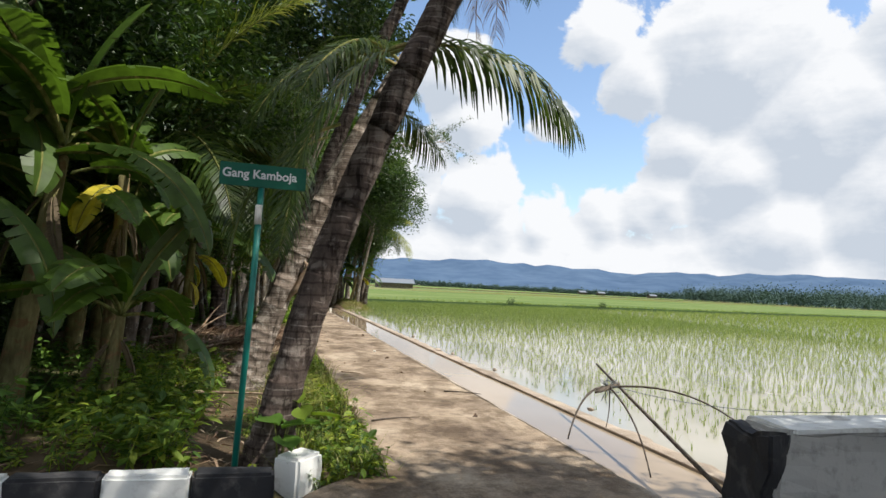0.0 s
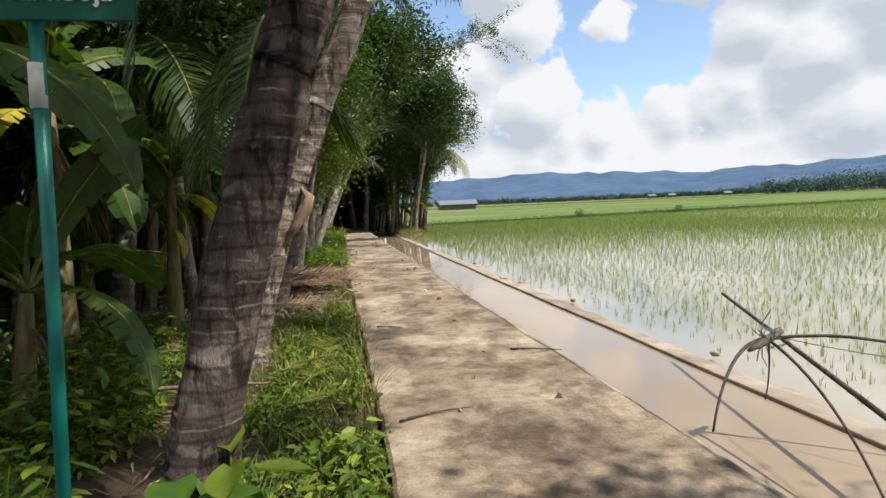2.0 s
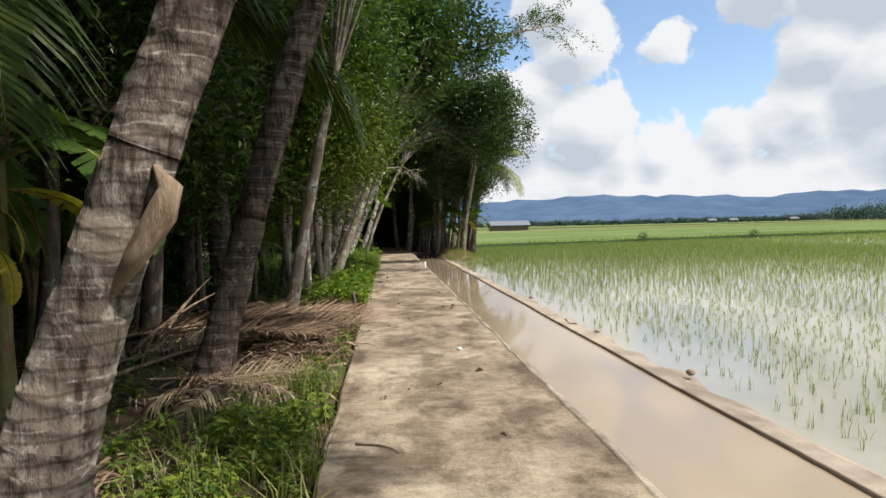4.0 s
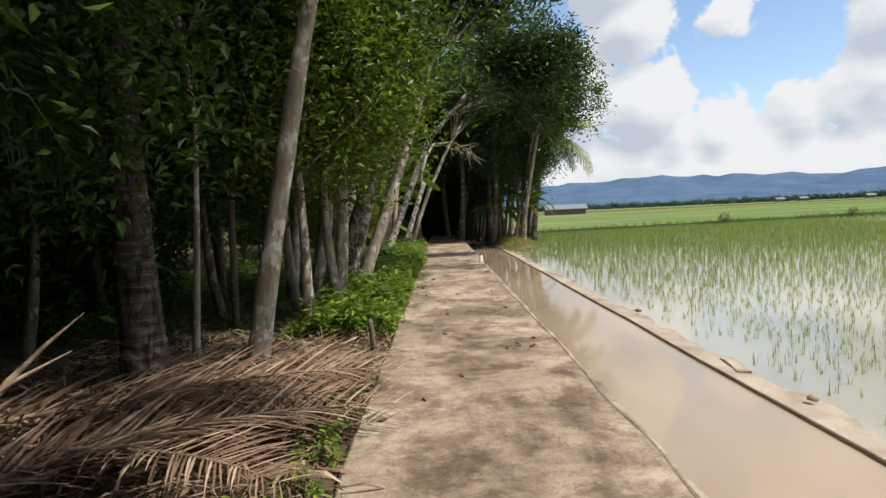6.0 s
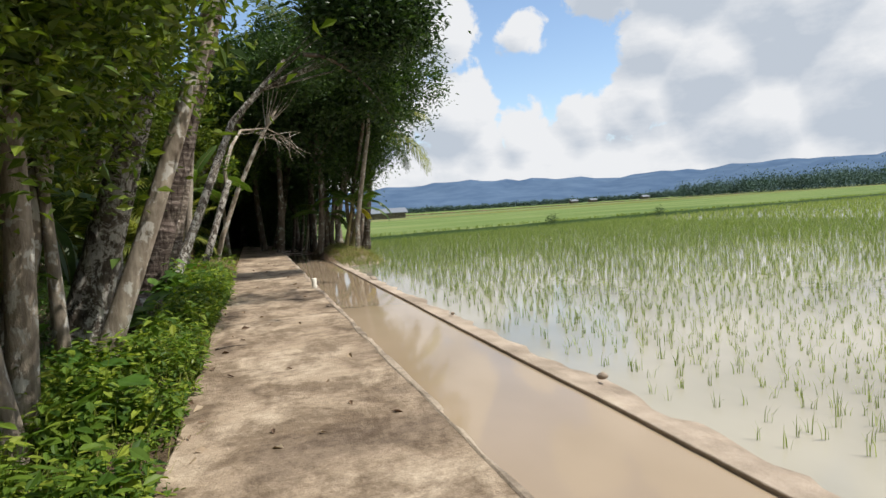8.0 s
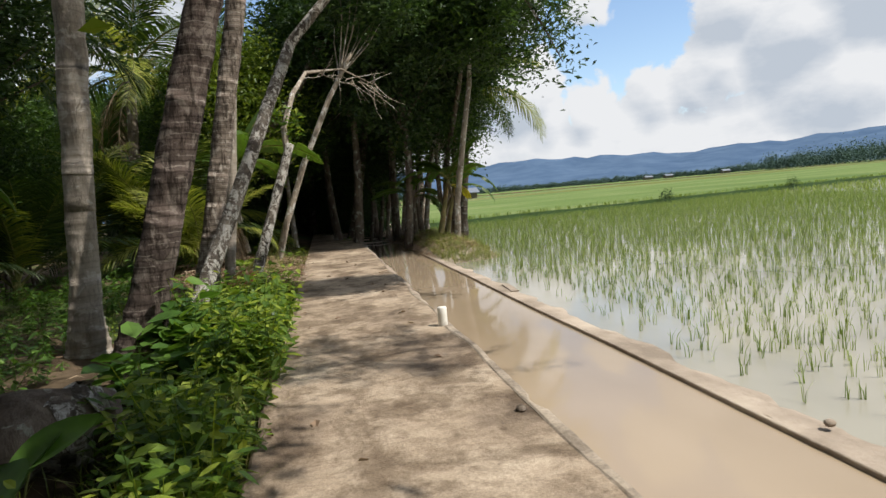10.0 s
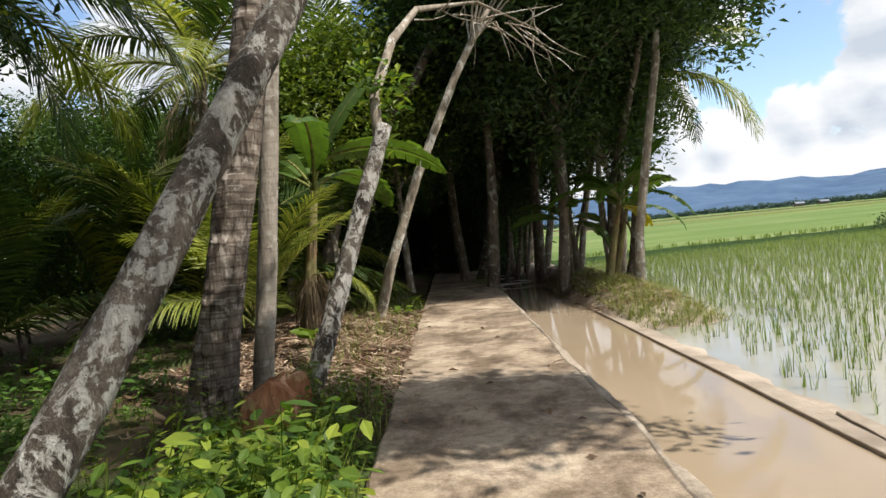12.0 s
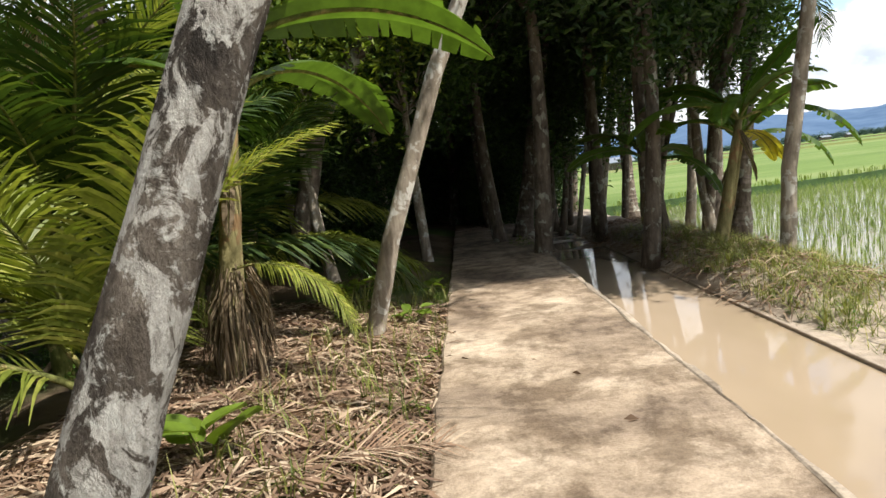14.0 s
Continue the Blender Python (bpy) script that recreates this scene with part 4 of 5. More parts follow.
f_tree = leaning_tree("pruned_tree", [(-0.74, 28.64, -0.10), (-0.47, 28.81, 0.70), (-0.16, 29.02, 1.60), (0.08, 29.18, 2.30)], (0.095, 0.085, 0.078, 0.072), BARK_LICHEN, "pruned leaning tree with lichen and a fresh cut end", None, 8)
o = Vector((-0.74, 28.64, -0.1))
rg = rnd(88)
P = [np.array(q) - np.array(o) for q in ((0.02, 29.14, 2.1), (0.0, 29.3, 2.6), (0.2, 29.6, 3.2), (0.45, 30.1, 3.65), (1.1, 30.2, 3.7), (1.7, 30.3, 3.4))]
part("branch", mesh("branch", *tube(P, [0.05, 0.05, 0.045, 0.035, 0.018, 0.006], 8), BARK_GREY, True), f_tree, "pale bare crooked branch")
tw = []
for i in range(26):
    a = P[3] + (P[5] - P[3]) * rg.uniform(0, 1) + rg.normal(0, 0.05, 3)
    b = a + np.array([rg.uniform(-0.1, 0.9), rg.uniform(-0.3, 0.3), rg.uniform(-0.6, 0.35)])
    tw.append(tube(curve(a, b, 4, rg.normal(0, 0.05, 3)), [0.009, 0.007, 0.005, 0.002], 4, False))
part("twig_spray", mesh("twig_spray", *join(tw), BARK_GREY), f_tree, "fine bare twigs")
V, F = leaves(rg, np.repeat(rg.normal(0, 1, (14, 3)) * [0.12, 0.12, 0.25] + P[1], 9, 0), 0.12, 0.08)
part("foliage", mesh("foliage", V, F, LEAF_WEED), f_tree)
leaning_tree("leaning_tree", [(-0.63, 32.92, -0.10), (-0.33, 32.92, 0.90), (0.19, 32.92, 2.20), (0.88, 32.92, 3.60), (1.47, 32.92, 4.60)], (0.085, 0.075, 0.068, 0.06, 0.045), BARK_GREY, "leaning tree with pale grey trunk", CL((1.9, 33.2, 6.0), (1.3, 1.2, 1.0), 55, 40, 0.17, LEAF_DARK), 9)
leaning_tree("slender_tree", [(4.1, 35.3, -0.2), (4.18, 35.3, 1.0), (4.5, 35.3, 2.8), (4.8, 35.4, 4.2), (5.0, 35.5, 6.0)], (0.095, 0.085, 0.08, 0.07, 0.05), BARK_GREY, "slender straight grey tree on the canal bank", CL((4.85, 34.9, 6.5), (2.2, 2.3, 2.1), 130, 42, 0.16), 10)
for i, (x, y, r, lx) in enumerate([(3.55, 43.0, 0.12, 0.19), (4.05, 42.6, 0.09, 0.12), (3.92, 39.8, 0.095, 0.18), (3.1, 44.5, 0.08, 0.1), (2.8, 46.0, 0.08, -0.05), (3.4, 38.6, 0.05, 0.3), (2.75, 41.5, 0.06, 0.2)]):
    leaning_tree("slender_tree", [(x, y, -0.2), (x + lx, y, 1.0), (x + 3 * lx, y, 3.0), (x + 4.6 * lx, y + 0.2, 5.0)], (r, r * 0.9, r * 0.8, r * 0.5), (BARK_GREY, BARK_DARK)[i % 2], "slim tree crowded on the shaded canal bank", CL((x + 4.6 * lx, y + 0.2, 5.8), (1.9, 1.9, 1.9), 85, 40, 0.18, LEAF_DARK if i % 2 else LEAF_TREE), 30 + i)

leaning_tree("canopy_tree", [(-2.3, 36.6, -0.1), (-1.6, 36.6, 2.4), (0.2, 36.6, 4.6), (1.0, 36.7, 6.0)], (0.17, 0.14, 0.11, 0.07), BARK_DARK, "broad tree whose dark crown spans the path", CL((1.5, 37.2, 6.3), (2.2, 1.8, 1.9), 95, 42, 0.18, LEAF_DARK), 41)
leaning_tree("canopy_tree", [(4.35, 38.4, -0.1), (4.5, 38.0, 2.2), (4.8, 36.6, 4.4), (4.9, 35.6, 6.0)], (0.10, 0.09, 0.07, 0.05), BARK_DARK, "leafy tree leaning out from the canal bank", CL((5.0, 35.0, 6.7), (2.3, 1.8, 2.4), 150, 42, 0.17), 42)
leaning_tree("canopy_tree", [(3.3, 38.0, -0.1), (3.3, 38.0, 2.2), (3.2, 37.6, 4.4), (3.2, 37.2, 6.0)], (0.13, 0.11, 0.09, 0.06), BARK_DARK, "leafy dark tree on the canal bank", CL((3.2, 37.0, 6.2), (1.9, 1.8, 2.4), 140, 42, 0.17, LEAF_DARK), 43)
coconut(5.0, 38.6, 4.6, (0.12, 0.0), 0.13, 0.11, BARK_DARK, "coconut palm with fronds over the paddy", 60, 13, 0.95)

# feathery tree reaching over the water
rg = rnd(91)
e = thing("feathery_tree", "tall feathery-leaved tree reaching over the path", "tree", pose(-1.6, 19.0, -0.1), "trees along the path")
P = [np.array(q) for q in ((0, 0, 0), (0.5, 0.4, 2.5), (1.8, 1.0, 4.6), (4.2, 1.8, 6.0), (6.6, 2.2, 6.6))]
part("trunk", slender_trunk_mesh("trunk", np.vstack([P[i] + (P[i + 1] - P[i]) * s for i in range(4) for s in (0, 0.33, 0.66)] + [P[4]]), np.linspace(0.12, 0.015, 13), BARK_GREY, 5), e)
sp, ends = [], []
for i in range(46):
    s = rg.uniform(1.9, 4.0)
    a = P[int(s)] + (P[min(int(s) + 1, 4)] - P[int(s)]) * (s - int(s))
    b = a + np.array([rg.uniform(-0.2, 1.7), rg.uniform(-1.0, 1.0), rg.uniform(-0.6, 0.9)])
    sp.append(tube(curve(a, b, 5, (0, 0, 0.1)), [0.012, 0.009, 0.007, 0.004, 0.002], 4, False))
    ends.append(curve(a, b, 26, (0, 0, 0.1))[6:])
part("branches", mesh("branches", *join(sp), BARK_GREY), e)
V, F = leaves(rg, np.repeat(np.vstack(ends), 5, 0), 0.09, 0.07, 0.7, 0.3)
part("foliage", mesh("foliage", V, F, LEAF_TREE), e)

# leafy twig hanging over the canal
e = thing("overhanging_branch", "leafy dark branch hanging over the canal", "branch", pose(1.8, 25.9, 4.55))
P = curve((0, 0, 0), (2.2, 0.9, -1.6), 9, (0, 0, 0.5))
part("wood", mesh("branch", *tube(P, np.linspace(0.05, 0.008, 9), 6), BARK_DARK, True), e)
V, F = leaves(rnd(93), np.repeat(P[4:], 95, 0), 0.11, 0.2, 0.4)
part("foliage", mesh("foliage", V, F, LEAF_DARK), e)

# grove trees behind, filling the shade
rg = rnd(7)
SPOTS = []
for y in np.arange(6.5, 62, 1.75):
    for x0 in (-3.6, -5.8, -8.6, -12.0):
        SPOTS.append((x0 + rg.uniform(-0.9, 0.9), y + rg.uniform(-0.9, 0.9)))
for i, (x, y) in enumerate(SPOTS):
    open_gap = 21 < y < 37
    if open_gap and x > -10.2:
        continue
    airy = 37 <= y and x < -3
    if airy and i % 3:
        continue
    kd = 0 if airy else (1, 0, 3, 4, 1, 3)[i % 6]
    sc = rg.uniform(0.75, 1.15) * (0.6 if open_gap else 1.0)
    tree(kd, x, y, -0.05, sc, rg.uniform(0, 360), ("dense dark-leaved tree of the shaded grove", "leafy grey-barked tree of the grove", "bushy young tree of the grove", "tall dark tree of the grove", "dense dark-leaved tree of the grove", "bushy young tree of the grove")[i % 6])
for x, y, kd, sc in [(-1.5, 17.6, 2, 0.95), (-1.2, 19.4, 2, 0.9), (-0.9, 17.2, 0, 0.95), (-2.2, 11.2, 0, 0.9), (-1.9, 18.6, 0, 1.0), (-0.4, 38.5, 0, 0.95), (-1.2, 41.0, 0, 1.1),
                     (-4.6, 28.6, 1, 0.9), (-0.75, 16.9, 2, 0.9), (-1.0, 15.9, 2, 0.85), (-2.6, 15.4, 3, 1.0), (-2.9, 13.2, 3, 1.0), (-2.4, 17.2, 3, 1.05), (-3.0, 18.8, 3, 1.1), (-2.6, 20.8, 3, 1.0), (-2.4, 12.4, 1, 0.95), (-3.2, 16.5, 4, 0.9),
                     (-1.6, 36.6, 2, 1.2), (1.0, 40.4, 1, 1.15), (3.6, 38.2, 1, 1.1), (4.9, 39.5, 1, 1.1), (3.0, 40.5, 4, 1.0), (2.6, 43.0, 3, 1.3), (2.2, 42.2, 3, 1.0),
                     (0.6, 48.5, 1, 1.1), (2.4, 50.0, 4, 1.0), (-2.4, 38.0, 0, 0.8), (0.9, 54.0, 4, 1.0), (3.6, 47.0, 1, 1.1), (5.0, 41.0, 0, 1.05), (4.4, 38.2, 0, 1.0), (2.6, 44.0, 1, 1.1), (1.0, 44.5, 4, 0.95), (-1.5, 47.0, 3, 1.2), (2.0, 47.0, 3, 1.1), (1.2, 51.5, 3, 1.3), (0.2, 57.0, 1, 1.2), (3.0, 56.0, 1, 1.2), (1.5, 38.0, 4, 0.95), (2.9, 36.8, 1, 1.05)]:
    tree(kd, x, y, -0.1, sc, rg.uniform(0, 360), "lime-leaved tree beside the path" if kd == 2 else "leafy tree shading the path")

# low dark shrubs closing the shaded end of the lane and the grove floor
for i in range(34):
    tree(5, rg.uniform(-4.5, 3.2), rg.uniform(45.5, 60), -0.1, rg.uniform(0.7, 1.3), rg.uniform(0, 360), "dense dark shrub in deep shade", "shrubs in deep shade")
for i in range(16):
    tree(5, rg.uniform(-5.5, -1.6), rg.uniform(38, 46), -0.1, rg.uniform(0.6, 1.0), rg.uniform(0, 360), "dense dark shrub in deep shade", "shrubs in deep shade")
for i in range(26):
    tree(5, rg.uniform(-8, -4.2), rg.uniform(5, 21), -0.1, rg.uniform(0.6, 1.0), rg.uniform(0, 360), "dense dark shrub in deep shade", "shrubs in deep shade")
for i in range(12):
    tree(3, rg.uniform(-7.5, -4.2), rg.uniform(22, 37), -0.1, rg.uniform(0.5, 0.75), rg.uniform(0, 360), "bushy young tree of the grove")

# roadside trees behind the walker, whose shade falls on the road
tree(1, 3.6, -0.95, -0.1, 1.15, 20, "broad shady tree beside the road", "roadside shade trees")
tree(4, 1.0, -3.2, -0.1, 1.0, 80, "broad shady tree beside the road", "roadside shade trees")
tree(1, 6.6, -1.6, -0.1, 1.1, 140, "broad shady tree beside the road", "roadside shade trees")
tree(1, 5.0, -0.3, -0.1, 1.1, 220, "broad shady tree beside the road", "roadside shade trees")

# leaning tree added out of view; its crown shades the bananas and left kerb
leaning_tree("roadside_tree", [(3.3, -2.2, -0.1), (3.1, -1.6, 2.4), (2.4, 0.2, 4.8), (1.2, 1.8, 6.6)], (0.18, 0.15, 0.12, 0.07), BARK_DARK, "unseen tree added to shade the verge left of the lane mouth", CL((1.1, 2.5, 7.6), (1.8, 1.5, 0.9), 60, 42, 0.18, LEAF_DARK), 47)

# banana plants
for i, (x, y, h, s, lx) in enumerate([(-3.2, 6.6, 2.5, 1.15, 0.12), (-2.6, 7.8, 2.5, 1.05, 0.0), (-2.3, 6.3, 0.9, 0.8, 0.1), (-4.3, 7.4, 3.0, 1.2, 0.05), (-3.7, 5.6, 2.0, 1.1, -0.05), (-1.98, 9.0, 1.75, 0.8, 0.03),
                                      (-3.3, 10.2, 2.0, 1.1, 0.0), (-3.4, 9.2, 2.3, 1.1, 0.1), (-4.8, 5.6, 2.0, 1.2, 0.0), (-3.9, 13.4, 1.7, 0.9, 0.0), (-3.5, 12.2, 2.0, 1.0, 0.05), (-5.4, 9.0, 2.3, 1.2, 0.0),
                                      (-2.2, 21.0, 1.6, 0.9, 0.05)]):
    banana(x, y, -0.06, h, s, 400 + i, "banana plant with torn green and dry brown leaves", (lx, 0.0), 3 + i % 2, 8, 1 if i in (1, 5, 9) else 0)
by_path = [o_ for o_ in scene.objects if o_.name.startswith("banana_plant") and o_.parent is None]
add_banana_leaf(by_path[5], 1, pose(-0.1, -0.1, 1.95, -20, 22, -8) @ Matrix.Scale(0.72, 4), "long sunlit drooping leaf")
add_banana_leaf(by_path[5], 0, pose(0.0, -0.1, 0.95, 20, 40, 205) @ Matrix.Scale(0.5, 4))
for z_, a_ in ((1.5, 30), (1.25, -20), (1.1, 160)):
    add_banana_leaf(by_path[5], 5, pose(0.03, -0.05, z_, 0, 40, a_) @ Matrix.Scale(0.28, 4), "yellow withering leaf")
add_banana_leaf(by_path[0], 0, pose(0.05, -0.2, 2.3, -15, 30, 0) @ Matrix.Scale(0.8, 4), "broad sunlit green leaf")
for base_, idx, rot, sc in [((0.06, -0.3, 2.66), 0, (-12, 4, 2), 0.95), ((0.5, -0.4, 2.2), 1, (-25, 14, -30), 0.62), ((0.1, -0.3, 2.7), 2, (0, -8, 150), 0.9), ((0.8, -0.5, 1.9), 1, (20, 10, -60), 0.5)]:
    add_banana_leaf(by_path[0], idx, pose(*base_, *rot) @ Matrix.Scale(sc, 4), "broad sunlit green leaf")
banana(-1.5, 32.05, -0.05, 2.1, 0.95, 431, "banana plant with dry ragged stem and broad sunlit leaf", (0.14, 0.0), 1, 5)
add_e = bpy.data.objects[[o_.name for o_ in scene.objects if o_.name.startswith("banana_plant")][-1]]
add_banana_leaf(add_e, 0, pose(0.30, 0, 2.42, -28, 24, -4) @ Matrix.Scale(0.98, 4), "broad sunlit green leaf")
sk = []
rg = rnd(777)
for i in range(240):
    a, z0 = rg.uniform(0, 2 * math.pi), rg.uniform(0.55, 1.0)
    r = rg.uniform(0.09, 0.15)
    p0 = np.array([0.16 * z0 + r * math.cos(a), r * math.sin(a), z0])
    p1 = p0 + np.array([0.10 * math.cos(a) + rg.normal(0, 0.04), 0.10 * math.sin(a) + rg.normal(0, 0.04), -rg.uniform(0.25, 0.75)])
    p1[2] = max(p1[2], 0.02)
    w = np.array([-math.sin(a), math.cos(a), 0]) * rg.uniform(0.003, 0.010)
    m_ = (p0 + p1) / 2 + np.array([math.cos(a), math.sin(a), 0]) * 0.05
    sk.append((np.array([p0 - w, p0 + w, m_ + w, m_ - w, p1 + w * 0.3, p1 - w * 0.3]), [[0, 1, 2, 3], [3, 2, 4, 5]]))
part("skirt", mesh("skirt", *join(sk), LEAF_STRAW), add_e, "ragged skirt of dry brown strips")
add_frond(add_e, "low_lime", pose(0.18, -0.1, 0.95, 0, 0, -12) @ Matrix.Scale(0.32, 4), "small drooping palm-like frond")
banana(3.87, 36.7, -0.05, 1.75, 0.85, 432, "banana plant on the canal bank with yellow and green leaves", (0.22, 0.0), 2, 8, 2)
banana(4.2, 37.4, -0.05, 1.5, 0.8, 433, "banana plant on the canal bank", (0.25, 0.0), 1, 7, 0)
banana(3.3, 38.0, -0.05, 1.3, 0.8, 434, "banana plant on the shaded canal bank", (0.05, 0.0), 2, 7, 0)


def seedling(x, y, z, h, size, n, seed, label, material):
    rng = rnd(seed)
    e = thing("seedling", label, "plant", pose(x, y, z))
    for i in range(n):
        a, r = i * 137.5 + rng.uniform(-30, 30), rng.uniform(0.05, 0.14)
        tip = np.array([r * math.cos(radians(a)), r * math.sin(radians(a)), h * rng.uniform(0.6, 1.0)])
        part("stalk", mesh("stalk", *tube(curve((0, 0, 0), tip, 5, (0, 0, 0.03)), [0.008, 0.007, 0.006, 0.005, 0.004], 5), RACHIS, True), e)
        V, F = [], []
        N = 8
        for j in range(N + 1):
            s_ = j / N
            w = size * 0.36 * math.sin(math.pi * (0.04 + 0.95 * s_)) ** 0.7
            for k_, off in enumerate((-1, -0.5, 0, 0.5, 1)):
                V.append((size * s_ - size * 0.2, w * off, -0.25 * size * s_ ** 2 + 0.12 * size * abs(off)))
        for j in range(N):
            for k_ in range(4):
                F.append([j * 5 + k_, j * 5 + k_ + 1, j * 5 + 6 + k_, j * 5 + 5 + k_])
        part("leaf", mesh("leaf", V, F, material, True), e, "", Matrix.Translation(tip) @ pose(0, 0, 0, rng.uniform(-25, 25), -rng.uniform(0, 50), a))
    return e


seedling(-0.62, 4.2, -0.02, 0.62, 0.2, 3, 1, "seedling with a bright lime heart-shaped leaf", LEAF_LIME)
seedling(-0.75, 4.05, -0.02, 0.4, 0.24, 4, 2, "broad-leaved green seedling at the palm foot", LEAF_BROAD)
seedling(-1.05, 30.6, -0.03, 0.40, 0.24, 6, 3, "seedling with glossy yellow-green leaves among litter", LEAF_LIME)
seedling(-0.75, 20.9, -0.03, 0.4, 0.34, 5, 4, "broad-leaved green seedling at the path edge", LEAF_BROAD)
for i, (x, y, h) in enumerate([(-0.62, 24.75, 0.5), (-0.95, 24.35, 0.6), (-1.2, 24.7, 0.55), (-0.8, 23.9, 0.5), (-0.45, 25.2, 0.4)]):
    seedling(x, y, -0.05, h * 0.85, 0.22, 11, 40 + i, "broad-leaved dark green plant at the path edge", LEAF_BROAD)
seedling(-1.0, 20.5, -0.03, 0.3, 0.4, 4, 5, "broad-leaved green seedling at the path edge", LEAF_BANANA)
for i, (x, y) in enumerate([(-0.85, 34.0), (-0.2, 35.0), (-0.3, 33.6), (-1.0, 33.9)]):
    seedling(x, y, -0.03, 0.5 if i in (0, 3) else 0.2, 0.13, 9, 20 + i, "small lime green shrub beside the litter", LEAF_LIME)


# ---- undergrowth, litter and rice ----
def undergrowth(name, zones, size, material, label, seed, ratio=0.45):
    """zones: (x0, x1, y0, y1, height, leaves per square metre). Leafy stems, each leaf a pointed oval."""
    rng = rnd(seed)
    per = 13
    S, T, H = [], [], []
    for x0, x1, y0, y1, h, dens in zones:
        n = int((x1 - x0) * (y1 - y0) * dens / per)
        x, y = rng.uniform(x0, x1, n), rng.uniform(y0, y1, n)
        lump = np.array([0.5 + 0.95 * noise.noise(Vector((a * 1.9, b * 1.3, seed))) + 0.4 * noise.noise(Vector((a * 5, b * 5, seed))) for a, b in zip(x, y)])
        ragged = 0.22 * np.array([noise.noise(Vector((b * 1.7, seed, 3))) + 0.6 * noise.noise(Vector((b * 6, seed, 8))) for b in y])
        keep = (lump > rng.uniform(0.0, 0.5, n)) & (x < x1 - 0.10 + ragged * min(1.0, x1 - x0))
        edge = np.minimum(1.0, np.minimum(x - x0, x1 - x) / 0.30 + 0.30)
        hh = np.maximum(0.05, h * np.clip(lump, 0.15, 1.35) * edge * rng.uniform(0.45, 1.15, n))
        gz = np.array([ground_z(a, b) for a, b in zip(x, y)])
        foot = np.stack([x, y, gz], 1)[keep]
        hh = hh[keep]
        lean = rng.normal(0, 0.28, (len(foot), 2)) * hh[:, None] + np.stack([0.10 * hh, 0 * hh], 1)
        top = foot + np.column_stack([lean, hh])
        if x1 < 1.0:
            top[:, 0] = np.minimum(top[:, 0], 0.10 + 0.04 * rng.rand(len(top)))
        S.append(foot)
        T.append(top)
        H.append(hh)
    S, T, H = np.vstack(S), np.vstack(T), np.concatenate(H)
    n = len(S)
    u = np.tile(np.linspace(0.22, 1.0, per), n)[:, None] + rng.normal(0, 0.03, (n * per, 1))
    p = np.repeat(S, per, 0) * (1 - u) + np.repeat(T, per, 0) * u
    a = np.tile(np.arange(per) * 2.4, n) + np.repeat(rng.uniform(0, 6.3, n), per) + rng.normal(0, 0.4, n * per)
    rise = rng.normal(0.05, 0.35, n * per)
    d = np.stack([np.cos(a), np.sin(a), rise], 1)
    d /= np.linalg.norm(d, axis=1)[:, None]
    sd = np.stack([-np.sin(a), np.cos(a), rng.normal(0, 0.25, n * per)], 1)
    L = (size * rng.uniform(0.65, 1.35, n * per) * np.clip(np.repeat(H, per) / 0.25, 0.6, 1.25))[:, None]
    W = L * ratio * 0.5
    down = np.array([0, 0, -1.0])
    p = p + d * L * 0.25
    V = np.stack([p, p + d * L * 0.32 + sd * W + down * 0.02 * L, p + d * L * 0.68 + sd * W * 0.8 + down * 0.10 * L, p + d * L + down * 0.24 * L,
                  p + d * L * 0.68 - sd * W * 0.8 + down * 0.10 * L, p + d * L * 0.32 - sd * W + down * 0.02 * L], 1).reshape(-1, 3)
    i = np.arange(n * per) * 6
    F = np.vstack([np.stack([i, i + 1, i + 2, i + 3], 1), np.stack([i, i + 3, i + 4, i + 5], 1)])
    w = np.array([0.0035, 0.0, 0.0])
    V2 = np.stack([S - w, S + w, T + w * 0.5, T - w * 0.5], 1).reshape(-1, 3)
    F2 = np.arange(n * 4).reshape(n, 4) + len(V)
    return tagged(new(name, mesh(name, np.vstack([V, V2]), np.vstack([F, F2]), material)), label, "undergrowth", kind="stuff")


undergrowth("weeds", [(-1.0, 0.06, 3.85, 6.2, 0.34, 1900), (-0.8, 0.04, 6.2, 9.6, 0.26, 2300), (-0.45, 0.05, 9.6, 11.6, 0.22, 1500), (-2.6, -1.2, 4.2, 6.4, 0.5, 1500), (-3.0, -1.2, 6.4, 9.6, 0.34, 900), (-1.9, -0.8, 7.9, 10.4, 0.2, 700),
                      (-1.25, 0.12, 15.4, 19.0, 0.48, 2600), (-0.8, 0.08, 19.0, 22.4, 0.6, 2600), (-0.9, 0.12, 22.4, 26.6, 0.8, 3000), (-1.25, -0.05, 25.2, 27.9, 0.4, 2400), (-0.35, 0.02, 11.6, 15.0, 0.16, 800)],
            0.075, LEAF_WEED, "bright green weeds along the path edge", 501)
undergrowth("weeds", [(-5.0, -2.4, 4.0, 9.5, 0.5, 500), (-4.0, -1.6, 9.5, 13.0, 0.25, 300), (-5.0, -1.4, 15.5, 22.0, 0.4, 420), (-6.0, -1.7, 22.0, 29.0, 0.42, 520), (-5.5, -2.4, 29.0, 36.0, 0.3, 300), (-1.6, -0.5, 34.0, 38.0, 0.25, 300)],
            0.075, LEAF_BROAD, "dark green weeds on the grove floor", 502)
undergrowth("broad_leaved_weeds", [(-1.35, -0.4, 22.6, 25.6, 0.55, 320), (-1.5, -0.9, 19.4, 21.2, 0.5, 250), (-1.2, 0.0, 15.5, 19, 0.45, 60)], 0.17, LEAF_BROAD, "broad-leaved green weeds at the path edge", 503, 0.65)
